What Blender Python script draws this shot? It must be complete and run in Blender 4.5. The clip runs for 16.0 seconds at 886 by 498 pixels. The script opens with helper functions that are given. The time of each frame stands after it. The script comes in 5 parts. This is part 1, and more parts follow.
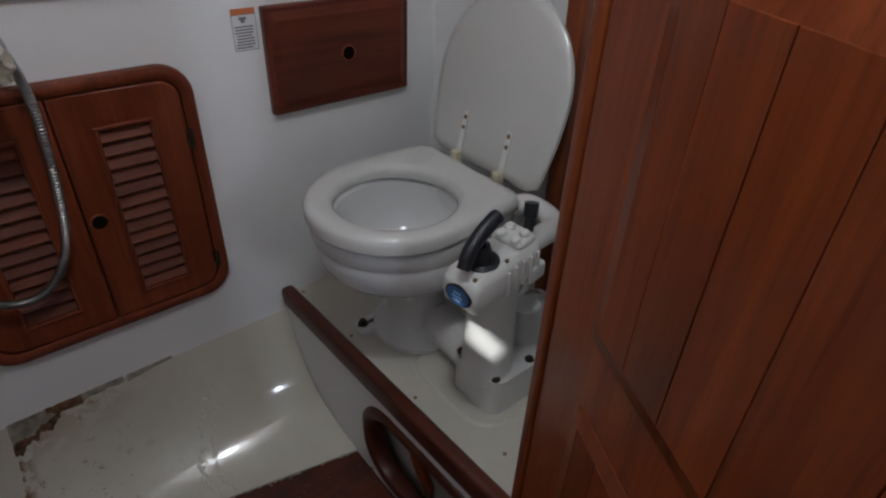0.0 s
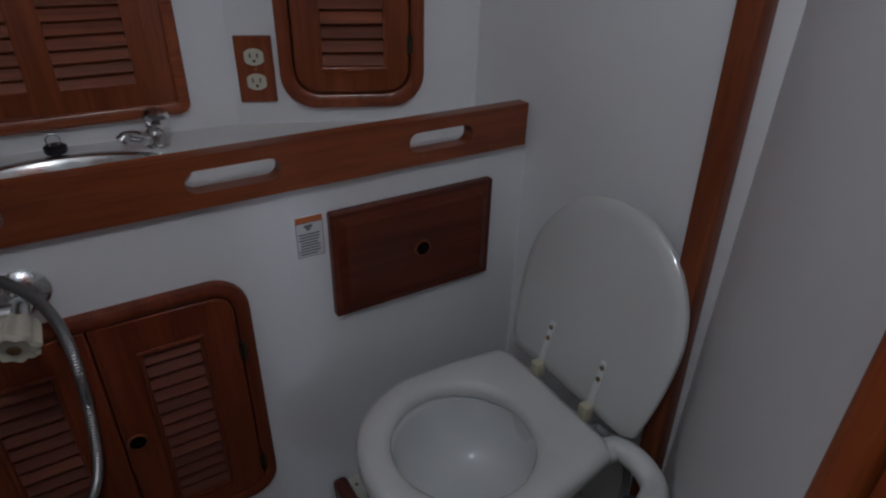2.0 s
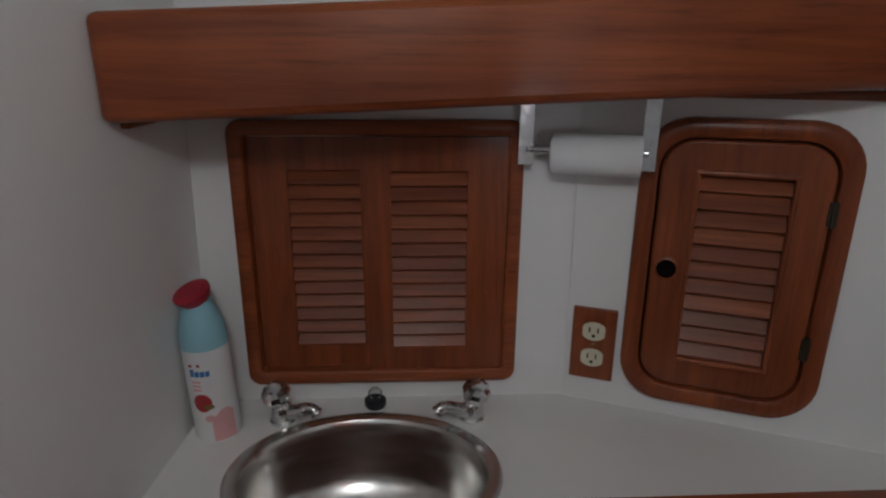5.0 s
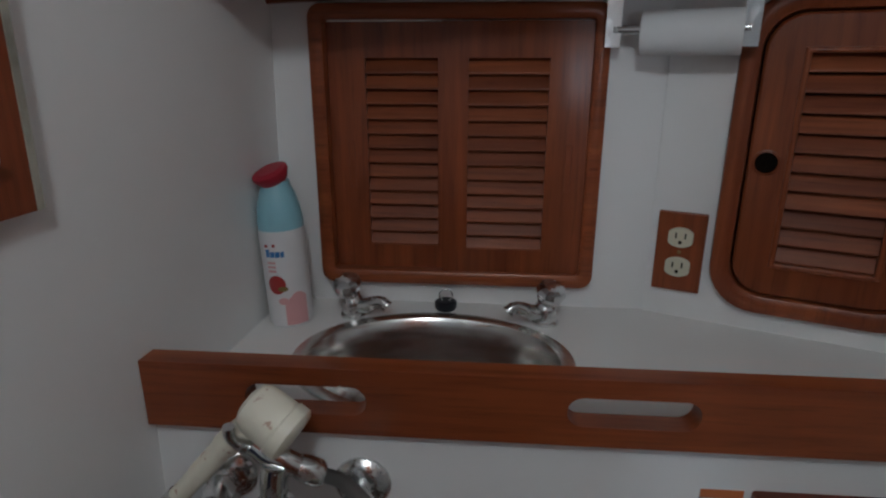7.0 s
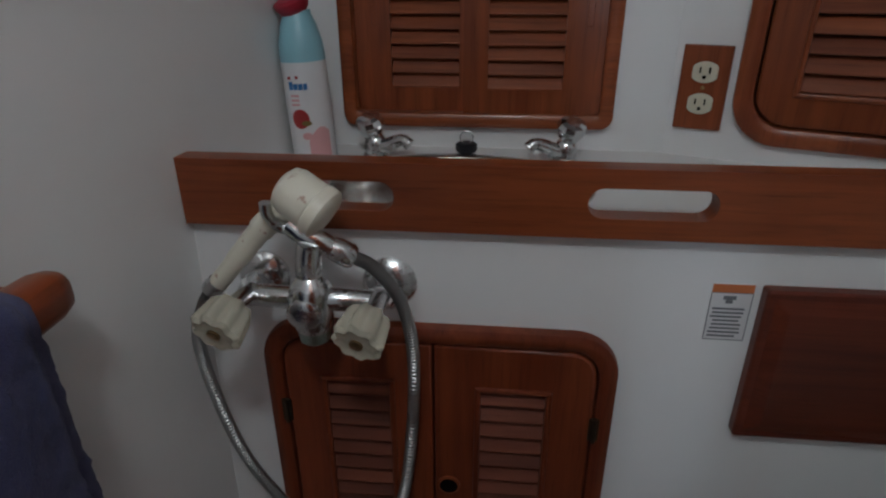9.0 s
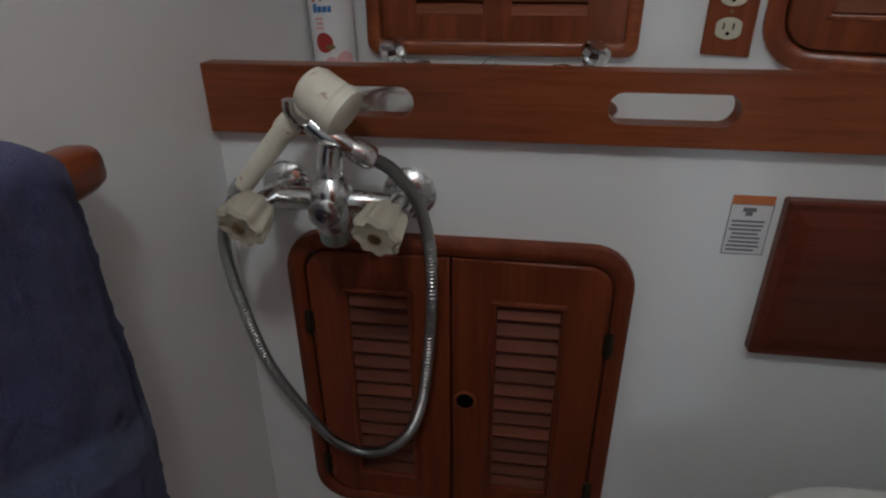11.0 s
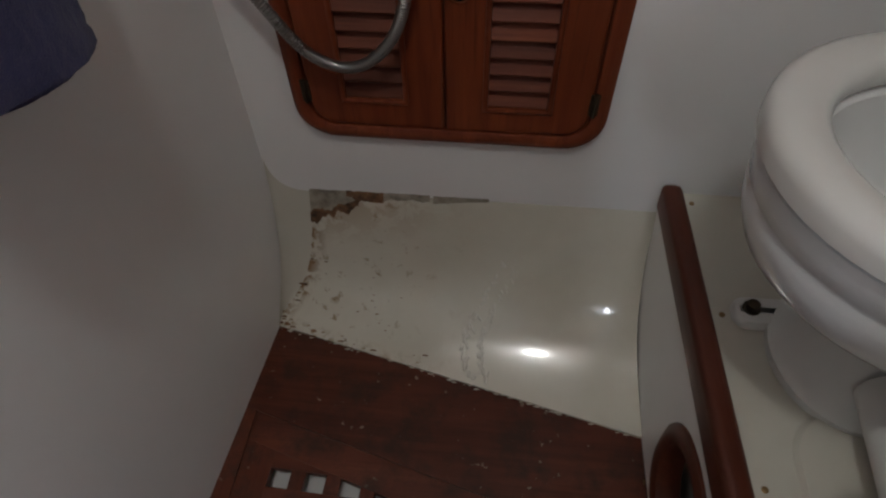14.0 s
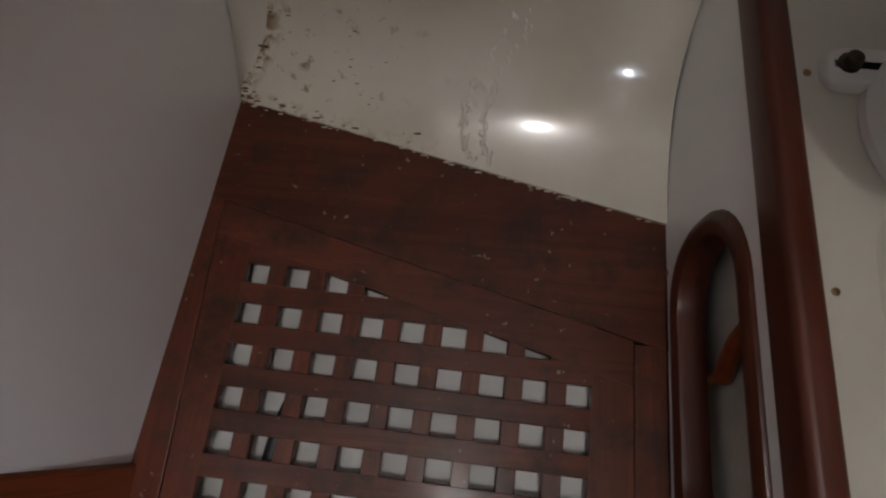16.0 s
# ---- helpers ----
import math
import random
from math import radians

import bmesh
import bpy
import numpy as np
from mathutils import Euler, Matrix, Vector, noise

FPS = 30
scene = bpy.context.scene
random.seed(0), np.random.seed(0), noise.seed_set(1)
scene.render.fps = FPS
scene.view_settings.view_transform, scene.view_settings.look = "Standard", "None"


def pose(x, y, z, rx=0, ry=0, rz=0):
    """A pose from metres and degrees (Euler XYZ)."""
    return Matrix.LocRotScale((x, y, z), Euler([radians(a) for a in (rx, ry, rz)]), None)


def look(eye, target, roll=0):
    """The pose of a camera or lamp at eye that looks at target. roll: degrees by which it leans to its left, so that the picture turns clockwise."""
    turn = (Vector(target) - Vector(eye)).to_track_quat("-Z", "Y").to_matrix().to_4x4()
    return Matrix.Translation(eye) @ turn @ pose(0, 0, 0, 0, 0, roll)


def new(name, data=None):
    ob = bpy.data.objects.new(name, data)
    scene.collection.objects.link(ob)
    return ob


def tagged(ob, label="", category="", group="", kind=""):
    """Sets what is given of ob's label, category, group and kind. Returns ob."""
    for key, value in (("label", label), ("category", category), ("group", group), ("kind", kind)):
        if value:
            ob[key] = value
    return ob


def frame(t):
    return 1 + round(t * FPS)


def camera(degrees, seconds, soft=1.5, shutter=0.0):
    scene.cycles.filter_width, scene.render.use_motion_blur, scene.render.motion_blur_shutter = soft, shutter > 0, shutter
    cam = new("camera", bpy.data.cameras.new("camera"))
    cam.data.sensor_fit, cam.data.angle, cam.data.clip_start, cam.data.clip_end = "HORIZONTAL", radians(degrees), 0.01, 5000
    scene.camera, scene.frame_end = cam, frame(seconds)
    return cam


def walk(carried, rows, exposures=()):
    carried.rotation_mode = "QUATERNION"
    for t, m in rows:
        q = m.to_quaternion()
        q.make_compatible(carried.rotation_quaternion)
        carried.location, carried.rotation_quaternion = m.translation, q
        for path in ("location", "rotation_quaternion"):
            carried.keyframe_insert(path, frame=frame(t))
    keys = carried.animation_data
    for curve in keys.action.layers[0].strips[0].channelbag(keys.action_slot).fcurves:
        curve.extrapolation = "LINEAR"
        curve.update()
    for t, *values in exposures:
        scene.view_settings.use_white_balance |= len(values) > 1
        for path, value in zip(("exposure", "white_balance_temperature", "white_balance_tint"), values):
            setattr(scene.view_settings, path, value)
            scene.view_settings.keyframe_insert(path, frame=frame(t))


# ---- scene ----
cam = camera(73.9, 16.0, soft=2.2)
PATH = [
    (0, (0.287, 0.133, 1.104), (1.372, 1.388, -0.013), 2.5),
    (0.5, (0.345, 0.176, 1.153), (1.444, 1.446, 0.068), 2.1),
    (1, (0.384, 0.228, 1.202), (1.487, 1.533, 0.162), 1.7),
    (1.5, (0.419, 0.292, 1.242), (1.46, 1.663, 0.225), 1.7),
    (2, (0.44, 0.354, 1.273), (1.366, 1.827, 0.287), 1.5),
    (2.5, (0.487, 0.435, 1.315), (1.299, 1.999, 0.37), 1.1),
    (3, (0.476, 0.528, 1.385), (1.163, 2.205, 0.54), 1.0),
    (3.5, (0.449, 0.565, 1.416), (1.016, 2.336, 0.68), 1.3),
    (4, (0.448, 0.601, 1.438), (0.856, 2.448, 0.789), 0.9),
    (4.2, (0.448, 0.614, 1.444), (0.78, 2.481, 0.809), 0.7),
    (6.3, (0.442, 0.645, 1.348), (0.365, 2.56, 0.776), 0.8),
    (6.5, (0.442, 0.639, 1.33), (0.347, 2.546, 0.737), 0.8),
    (7, (0.448, 0.617, 1.284), (0.294, 2.516, 0.676), 0.1),
    (7.5, (0.448, 0.593, 1.232), (0.27, 2.475, 0.579), -0.1),
    (8, (0.448, 0.576, 1.206), (0.267, 2.428, 0.474), -0.1),
    (8.5, (0.444, 0.568, 1.184), (0.261, 2.393, 0.386), -0.1),
    (9, (0.441, 0.556, 1.169), (0.253, 2.363, 0.333), -0.2),
    (11.3, (0.453, 0.512, 1.101), (0.183, 2.25, 0.149), -0.6),
    (11.5, (0.451, 0.506, 1.093), (0.192, 2.227, 0.107), -0.7),
    (12, (0.432, 0.474, 1.052), (0.183, 2.151, -0.009), -0.5),
    (12.5, (0.428, 0.444, 1.021), (0.19, 2.047, -0.151), -0.4),
    (13, (0.422, 0.423, 0.98), (0.218, 1.952, -0.293), -0.3),
    (13.5, (0.431, 0.453, 0.945), (0.258, 1.848, -0.478), -0.7),
    (14, (0.444, 0.495, 0.906), (0.283, 1.737, -0.653), -1.6),
    (14.5, (0.446, 0.533, 0.859), (0.297, 1.648, -0.795), -1.9),
    (15, (0.443, 0.55, 0.821), (0.319, 1.493, -0.938), -1.9),
    (15.5, (0.432, 0.566, 0.785), (0.332, 1.308, -1.07), -2.3),
    (16, (0.435, 0.567, 0.763), (0.344, 1.169, -1.142), -3.4),
]
EXPOSURES = [(0, 0.08, 5900, 8), (0.5, -0.25, 6000, 10), (1, -0.3, 5800, 11), (1.5, -0.5, 5400, 8), (2.5, -0.85, 5900, 9), (3.5, -0.75, 6200, 8), (4, -0.65, 6200, 8), (7, -0.45, 5800, 3), (9, -0.33, 5800, 3), (11.5, -0.18, 6100, 4), (13.5, 0.12, 6400, 6), (16, 0.38, 6600, 12)]
walk(cam, [(t, look(eye, target, roll)) for t, eye, target, roll in PATH], EXPOSURES)

# ---- world and light ----
world = bpy.data.worlds.new("sky")
scene.world = world
world.use_nodes = True
wn = world.node_tree.nodes
sky = wn.new("ShaderNodeTexSky")
sky.sky_type, sky.sun_disc = "NISHITA", False
SUN_FROM = Vector((-0.6, -0.35, 0.8)).normalized()
sky.sun_elevation = math.asin(SUN_FROM.z)
sky.sun_rotation = math.atan2(SUN_FROM.x, SUN_FROM.y)
world.node_tree.links.new(sky.outputs[0], wn["Background"].inputs[0])
wn["Background"].inputs[1].default_value = 0.08

sun = new("sun", bpy.data.lights.new("sun", "SUN"))
sun.data.energy, sun.data.angle, sun.data.color = 5.0, radians(0.5), (1.0, 0.95, 0.88)
sun.matrix_world = look(SUN_FROM * 5, (0, 0, 0))

LAMP = Vector((0.44, 0.36, 1.74))
dome = new("ceiling_lamp_light", bpy.data.lights.new("ceiling_lamp_light", "POINT"))
dome.data.shadow_soft_size, dome.data.energy, dome.data.color = 0.05, 8.2, (0.96, 0.965, 0.96)
dome.location = LAMP

# added fill light outside the doorway, set in a made-up round opening
cabin_fill = new("cabin_fill_light", bpy.data.lights.new("cabin_fill_light", "AREA"))
cabin_fill.data.shape, cabin_fill.data.size, cabin_fill.data.energy, cabin_fill.data.color = "DISK", 0.30, 9.0, (0.84, 0.90, 1.0)
cabin_fill.matrix_world = look((0.85, -1.24, 1.20), (0.5, -0.2, 1.6))

# ---- materials ----
def mat(name):
    m = bpy.data.materials.new(name)
    m.use_nodes = True
    b = m.node_tree.nodes["Principled BSDF"]
    return m, m.node_tree, b


def node(nt, kind, **kw):
    n = nt.nodes.new(kind)
    for k, v in kw.items():
        if k == "op":
            n.operation = v
        elif k == "blend":
            n.blend_type = v
        else:
            n.inputs[k].default_value = v
    return n


def coords(nt, scale=(1, 1, 1), vary=True):
    """Object coordinates, stretched, shifted at random from object to object."""
    tc = nt.nodes.new("ShaderNodeTexCoord")
    mp = nt.nodes.new("ShaderNodeMapping")
    mp.inputs["Scale"].default_value = scale
    nt.links.new(tc.outputs["Object"], mp.inputs["Vector"])
    if vary:
        oi = nt.nodes.new("ShaderNodeObjectInfo")
        mul = node(nt, "ShaderNodeMath", op="MULTIPLY")
        mul.inputs[1].default_value = 17.0
        nt.links.new(oi.outputs["Random"], mul.inputs[0])
        nt.links.new(mul.outputs[0], mp.inputs["Location"])
    return mp.outputs[0]


def noise_tex(nt, vec, scale, detail=4.0, rough=0.55, dist=0.0):
    n = nt.nodes.new("ShaderNodeTexNoise")
    n.inputs["Scale"].default_value, n.inputs["Detail"].default_value = scale, detail
    n.inputs["Roughness"].default_value, n.inputs["Distortion"].default_value = rough, dist
    nt.links.new(vec, n.inputs["Vector"])
    return n.outputs["Fac"]


def ramp(nt, fac, stops):
    r = nt.nodes.new("ShaderNodeValToRGB")
    els = r.color_ramp.elements
    while len(els) < len(stops):
        els.new(0.5)
    for e, (p, c) in zip(els, stops):
        e.position, e.color = p, (*c, 1) if len(c) == 3 else c
    nt.links.new(fac, r.inputs[0])
    return r.outputs[0]


def grey(v):
    return (v, v, v)


def mix(nt, a, b, fac, blend="MIX"):
    m = nt.nodes.new("ShaderNodeMix")
    m.data_type, m.blend_type = "RGBA", blend
    for sock, val in ((m.inputs[6], a), (m.inputs[7], b), (m.inputs[0], fac)):
        if isinstance(val, bpy.types.NodeSocket):
            nt.links.new(val, sock)
        else:
            sock.default_value = (*val, 1) if isinstance(val, tuple) else val
    return m.outputs[2]


def bump(nt, b, height, strength, dist=0.002):
    n = nt.nodes.new("ShaderNodeBump")
    n.inputs["Strength"].default_value, n.inputs["Distance"].default_value = strength, dist
    nt.links.new(height, n.inputs["Height"])
    nt.links.new(n.outputs[0], b.inputs["Normal"])


def wood(name, axis, dark=(0.10, 0.015, 0.0035), light=(0.27, 0.056, 0.012), rough=0.34, coat=0.22, specks=0.0):
    """Varnished reddish teak with its grain along an axis."""
    m, nt, b = mat(name)
    sc = [34, 34, 34]
    sc["xyz".index(axis)] = 1.6
    v = coords(nt, sc)
    g = noise_tex(nt, v, 1.0, 5, 0.6, 0.8)
    fine = noise_tex(nt, v, 5.0, 4, 0.7)
    blot = noise_tex(nt, coords(nt, (6, 6, 6)), 1.0, 2)
    c = ramp(nt, g, [(0.25, dark), (0.55, tuple((a + q) / 2 for a, q in zip(dark, light))), (0.8, light)])
    c = mix(nt, c, (0.05, 0.010, 0.003), ramp(nt, fine, [(0.52, grey(0)), (0.75, grey(0.55))]))
    oi = nt.nodes.new("ShaderNodeObjectInfo")
    tone = ramp(nt, oi.outputs["Random"], [(0.0, grey(0.86)), (1.0, grey(1.08))])
    c = mix(nt, c, tone, 1.0, "MULTIPLY")
    c = mix(nt, c, ramp(nt, blot, [(0.3, grey(0.82)), (0.7, grey(1.1))]), 1.0, "MULTIPLY")
    if specks:
        v2 = coords(nt, (1, 1, 1))
        c = mix(nt, c, (0.34, 0.30, 0.25), ramp(nt, noise_tex(nt, v2, 75.0, 3, 0.5), [(0.70, grey(0)), (0.74, grey(specks))]))
        c = mix(nt, c, (0.030, 0.014, 0.009), ramp(nt, noise_tex(nt, v2, 13.0, 5, 0.7), [(0.48, grey(0)), (0.66, grey(0.75))]))
    nt.links.new(c, b.inputs["Base Color"])
    r = ramp(nt, blot, [(0.3, grey(rough - 0.05)), (0.75, grey(rough + 0.12))])
    nt.links.new(r, b.inputs["Roughness"])
    b.inputs["Coat Weight"].default_value, b.inputs["Coat Roughness"].default_value = coat, 0.16
    b.inputs["Specular IOR Level"].default_value = 0.3
    bump(nt, b, fine, 0.12, 0.001)
    return m


def painted(name, col, rough=0.4, var=0.06, bumpy=0.05, scale=9.0, coat=0.0):
    """A plain, lightly soiled painted or moulded surface."""
    m, nt, b = mat(name)
    v = coords(nt, (1, 1, 1), False)
    big = noise_tex(nt, v, scale * 0.35, 5, 0.6)
    small = noise_tex(nt, v, scale * 22, 3, 0.6)
    lo = tuple(c * (1 - 2 * var) for c in col)
    c = ramp(nt, big, [(0.3, lo), (0.6, col), (0.85, tuple(min(1, c * (1 + var * 0.4)) for c in col))])
    nt.links.new(c, b.inputs["Base Color"])
    nt.links.new(ramp(nt, big, [(0.3, grey(rough + 0.1)), (0.7, grey(rough))]), b.inputs["Roughness"])
    b.inputs["Coat Weight"].default_value = coat
    bump(nt, b, small, bumpy, 0.001)
    return m


def metal(name, col=(0.72, 0.73, 0.74), rough=0.1, spots=0.25):
    m, nt, b = mat(name)
    b.inputs["Metallic"].default_value = 1.0
    n = noise_tex(nt, coords(nt), 60.0, 5, 0.65)
    nt.links.new(ramp(nt, n, [(0.42, col), (0.62, col), (0.78, tuple(c * (1 - spots) for c in col))]), b.inputs["Base Color"])
    nt.links.new(ramp(nt, n, [(0.4, grey(rough)), (0.75, grey(min(1, rough + 0.25)))]), b.inputs["Roughness"])
    return m


W_X, W_Z, W_Y = wood("teak_along_x", "x", (0.150, 0.031, 0.010), (0.36, 0.098, 0.030)), wood("teak_upright", "z", (0.145, 0.030, 0.010), (0.33, 0.088, 0.027)), wood("teak_along_y", "y", (0.13, 0.022, 0.006), (0.32, 0.070, 0.016))
FLOOR_X = wood("worn_teak_along_x", "x", (0.070, 0.016, 0.009), (0.165, 0.043, 0.019), 0.42, 0.10, 0.6)
FLOOR_Y = wood("worn_teak_along_y", "y", (0.075, 0.017, 0.009), (0.185, 0.047, 0.020), 0.42, 0.10, 0.45)
DOOR_Z = wood("door_teak_upright", "z", (0.14, 0.024, 0.005), (0.33, 0.074, 0.014), 0.36, 0.18)
SLAT = wood("louvre_teak", "x", (0.150, 0.034, 0.012), (0.34, 0.094, 0.030), rough=0.42, coat=0.1)
DUSTY_Z = wood("dull_teak_upright", "z", (0.120, 0.021, 0.008), (0.265, 0.060, 0.020), 0.42, 0.08)
DUSTY_SLAT = wood("dull_louvre_teak", "x", (0.10, 0.024, 0.012), (0.21, 0.060, 0.028), 0.55, 0.0)
DARK_Y = wood("dark_teak_along_y", "y", (0.050, 0.011, 0.006), (0.125, 0.030, 0.013), 0.38, 0.12)
DARK_X = wood("dark_teak_along_x", "x", (0.070, 0.012, 0.006), (0.165, 0.033, 0.013), 0.36, 0.15)
WHITE = painted("white_laminate", (0.80, 0.79, 0.78), 0.38, 0.02, 0.03, 5.0)
COUNTER = painted("white_worktop_laminate", (0.80, 0.79, 0.77), 0.32, 0.025, 0.03, 5.0)
CREAM = painted("cream_gelcoat", (0.60, 0.57, 0.49), 0.24, 0.05, 0.05, 6.0, 0.3)
PORCELAIN = painted("white_porcelain", (0.66, 0.66, 0.65), 0.08, 0.015, 0.01, 5.0, 0.5)
SEAT = painted("white_enamelled_wood", (0.62, 0.61, 0.58), 0.16, 0.02, 0.02, 6.0, 0.5)
PLASTIC = painted("white_plastic", (0.72, 0.71, 0.68), 0.35, 0.04, 0.05, 20.0)
IVORY = painted("ivory_plastic", (0.66, 0.62, 0.48), 0.35, 0.06, 0.05, 25.0)
SHOWER_CREAM = painted("cream_shower_plastic", (0.74, 0.70, 0.58), 0.35, 0.05, 0.04, 25.0)
nt_ = SHOWER_CREAM.node_tree
b_ = nt_.nodes["Principled BSDF"]
old = b_.inputs["Base Color"].links[0].from_socket
rust = ramp(nt_, noise_tex(nt_, coords(nt_, (1, 1, 1)), 70.0, 4, 0.6), [(0.635, grey(0)), (0.67, grey(0.7))])
nt_.links.new(mix(nt_, old, (0.36, 0.17, 0.10), rust), b_.inputs["Base Color"])
YELLOWED = painted("yellowed_plastic", (0.62, 0.56, 0.40), 0.4, 0.08, 0.05, 25.0)
BLACK = painted("black_rubber", (0.012, 0.013, 0.018), 0.4, 0.1, 0.1, 30.0)
# near-black with hardly any sheen: the shade of hollows put into the colour
SHADE_BLACK = painted("painted_shade_black", (0.006, 0.004, 0.003), 0.9, 0.1, 0.1, 20.0)
SHADE_BLACK.node_tree.nodes["Principled BSDF"].inputs["Specular IOR Level"].default_value = 0.05
GREYSEAL = painted("grey_cover", (0.28, 0.28, 0.27), 0.5, 0.08, 0.08, 20.0)
BILGE = painted("white_bilge_paint", (0.82, 0.81, 0.78), 0.4, 0.08, 0.1, 8.0)
CHROME = metal("chrome", (0.66, 0.665, 0.66), 0.15, 0.45)


def brushed(name):
    """Spun steel: fine rings of polish round the bowl, faint water marks."""
    m, nt, b = mat(name)
    b.inputs["Metallic"].default_value = 1.0
    v = coords(nt, (14, 14, 160), False)
    n = noise_tex(nt, v, 1.0, 3, 0.6)
    s = noise_tex(nt, coords(nt, (1, 1, 1), False), 16.0, 4, 0.6)
    nt.links.new(ramp(nt, s, [(0.3, (0.66, 0.65, 0.63)), (0.75, (0.54, 0.52, 0.49))]), b.inputs["Base Color"])
    nt.links.new(ramp(nt, n, [(0.3, grey(0.17)), (0.7, grey(0.27))]), b.inputs["Roughness"])
    bump(nt, b, n, 0.05, 0.0006)
    return m


STEEL = brushed("brushed_steel")
BRASS = metal("dull_brass", (0.3, 0.2, 0.1), 0.4, 0.4)
VERDIGRIS = metal("tarnished_hinge", (0.085, 0.07, 0.05), 0.5, 0.4)
PAPER = painted("soft_paper", (0.76, 0.76, 0.76), 0.9, 0.02, 0.3, 40.0)
ROT = painted("rotten_rusty_joint", (0.24, 0.12, 0.055), 0.9, 0.45, 1.0, 150.0)
MUD = painted("grey_rot", (0.40, 0.35, 0.28), 0.9, 0.3, 1.0, 120.0)
CEIL = painted("white_headliner", (0.80, 0.79, 0.77), 0.6, 0.03, 0.08, 6.0)


def pan_material():
    """Glossy cream gelcoat with brown stains and a crazed, dripping ridge of old sealant."""
    m, nt, b = mat("stained_cream_pan")
    v = coords(nt, (1, 1, 1), False)
    base = ramp(nt, noise_tex(nt, v, 5.0, 5, 0.6), [(0.3, (0.57, 0.53, 0.44)), (0.7, (0.66, 0.63, 0.54))])
    sep = nt.nodes.new("ShaderNodeSeparateXYZ")
    nt.links.new(v, sep.inputs[0])
    near = node(nt, "ShaderNodeMapRange")
    for k, val in (("From Min", 0.12), ("From Max", 0.42), ("To Min", 1.0), ("To Max", 0.0)):
        near.inputs[k].default_value = val
    nt.links.new(sep.outputs[0], near.inputs[0])
    blots = ramp(nt, noise_tex(nt, v, 42.0, 5, 0.62, 0.3), [(0.60, grey(0)), (0.68, grey(1))])
    st = mix(nt, blots, near.outputs[0], 1.0, "MULTIPLY")
    c = mix(nt, base, (0.26, 0.17, 0.08), st)

    def edge_dirt(normal, offset, width, scale, lo):
        d = nt.nodes.new("ShaderNodeVectorMath")
        d.operation = "DOT_PRODUCT"
        d.inputs[1].default_value = normal
        nt.links.new(v, d.inputs[0])
        r = node(nt, "ShaderNodeMapRange")
        for k, val in (("From Min", offset), ("From Max", offset + width), ("To Min", 1.0), ("To Max", 0.0)):
            r.inputs[k].default_value = val
        nt.links.new(d.outputs["Value"], r.inputs[0])
        patches = ramp(nt, noise_tex(nt, v, scale, 5, 0.65, 0.4), [(lo, grey(0)), (lo + 0.08, grey(1))])
        return mix(nt, patches, r.outputs[0], 1.0, "MULTIPLY")

    c = mix(nt, c, (0.22, 0.12, 0.05), edge_dirt((1, -0.876, 0), -0.826, 0.030, 34.0, 0.46))
    c = mix(nt, c, (0.30, 0.22, 0.13), mix(nt, edge_dirt((0.23, 1, 0), 1.030, 0.022, 60.0, 0.50), near.outputs[0], 1.0, "MULTIPLY"))
    c = mix(nt, c, (0.28, 0.15, 0.06), mix(nt, edge_dirt((0, -1, 0), -1.124, 0.022, 28.0, 0.46), near.outputs[0], 1.0, "MULTIPLY"))
    nt.links.new(c, b.inputs["Base Color"])
    b.inputs["Roughness"].default_value = 0.16
    b.inputs["Coat Weight"].default_value, b.inputs["Coat Roughness"].default_value = 0.8, 0.05
    bump(nt, b, noise_tex(nt, v, 30.0, 3, 0.5), 0.03, 0.001)
    return m


PAN = pan_material()


def towel_material(name, a, c, band):
    m, nt, b = mat(name)
    v = coords(nt, (1, 1, 1), False)
    f = noise_tex(nt, v, 650.0, 3, 0.7)
    col = ramp(nt, noise_tex(nt, v, 30.0, 4, 0.6), [(0.3, a), (0.7, c)])
    dot = nt.nodes.new("ShaderNodeVectorMath")
    dot.operation = "DOT_PRODUCT"
    dot.inputs[1].default_value = (0, 0.45, 1)
    nt.links.new(v, dot.inputs[0])
    woven = ramp(nt, dot.outputs["Value"], [(0.165, grey(0)), (0.168, grey(1)), (0.206, grey(1)), (0.209, grey(0))])
    nt.links.new(mix(nt, col, band, woven), b.inputs["Base Color"])
    b.inputs["Roughness"].default_value, b.inputs["Sheen Weight"].default_value = 1.0, 0.15
    bump(nt, b, f, 0.7, 0.004)
    return m


TOWEL = towel_material("blue_terry", (0.026, 0.027, 0.090), (0.052, 0.053, 0.145), (0.080, 0.100, 0.200))


def plain(name, col, rough=0.5):
    return painted(name, col, rough, 0.04, 0.02, 30.0)


RED, AQUA, CANWHITE = plain("red_plastic", (0.33, 0.012, 0.03), 0.4), plain("aqua_print", (0.28, 0.52, 0.60), 0.3), plain("can_white", (0.72, 0.70, 0.70), 0.3)
PINK, APPLE, BLUE, ORANGE, INK = plain("pink_print", (0.68, 0.36, 0.36), 0.3), plain("apple_red", (0.36, 0.03, 0.03), 0.3), plain("blue_print", (0.05, 0.18, 0.42), 0.4), plain("orange_print", (0.55, 0.16, 0.05), 0.5), plain("grey_ink", (0.16, 0.16, 0.17), 0.6)
BADGE_PALE = plain("badge_pale_blue", (0.3, 0.5, 0.75))
LABELBLUE = plain("badge_blue", (0.05, 0.12, 0.28), 0.35)


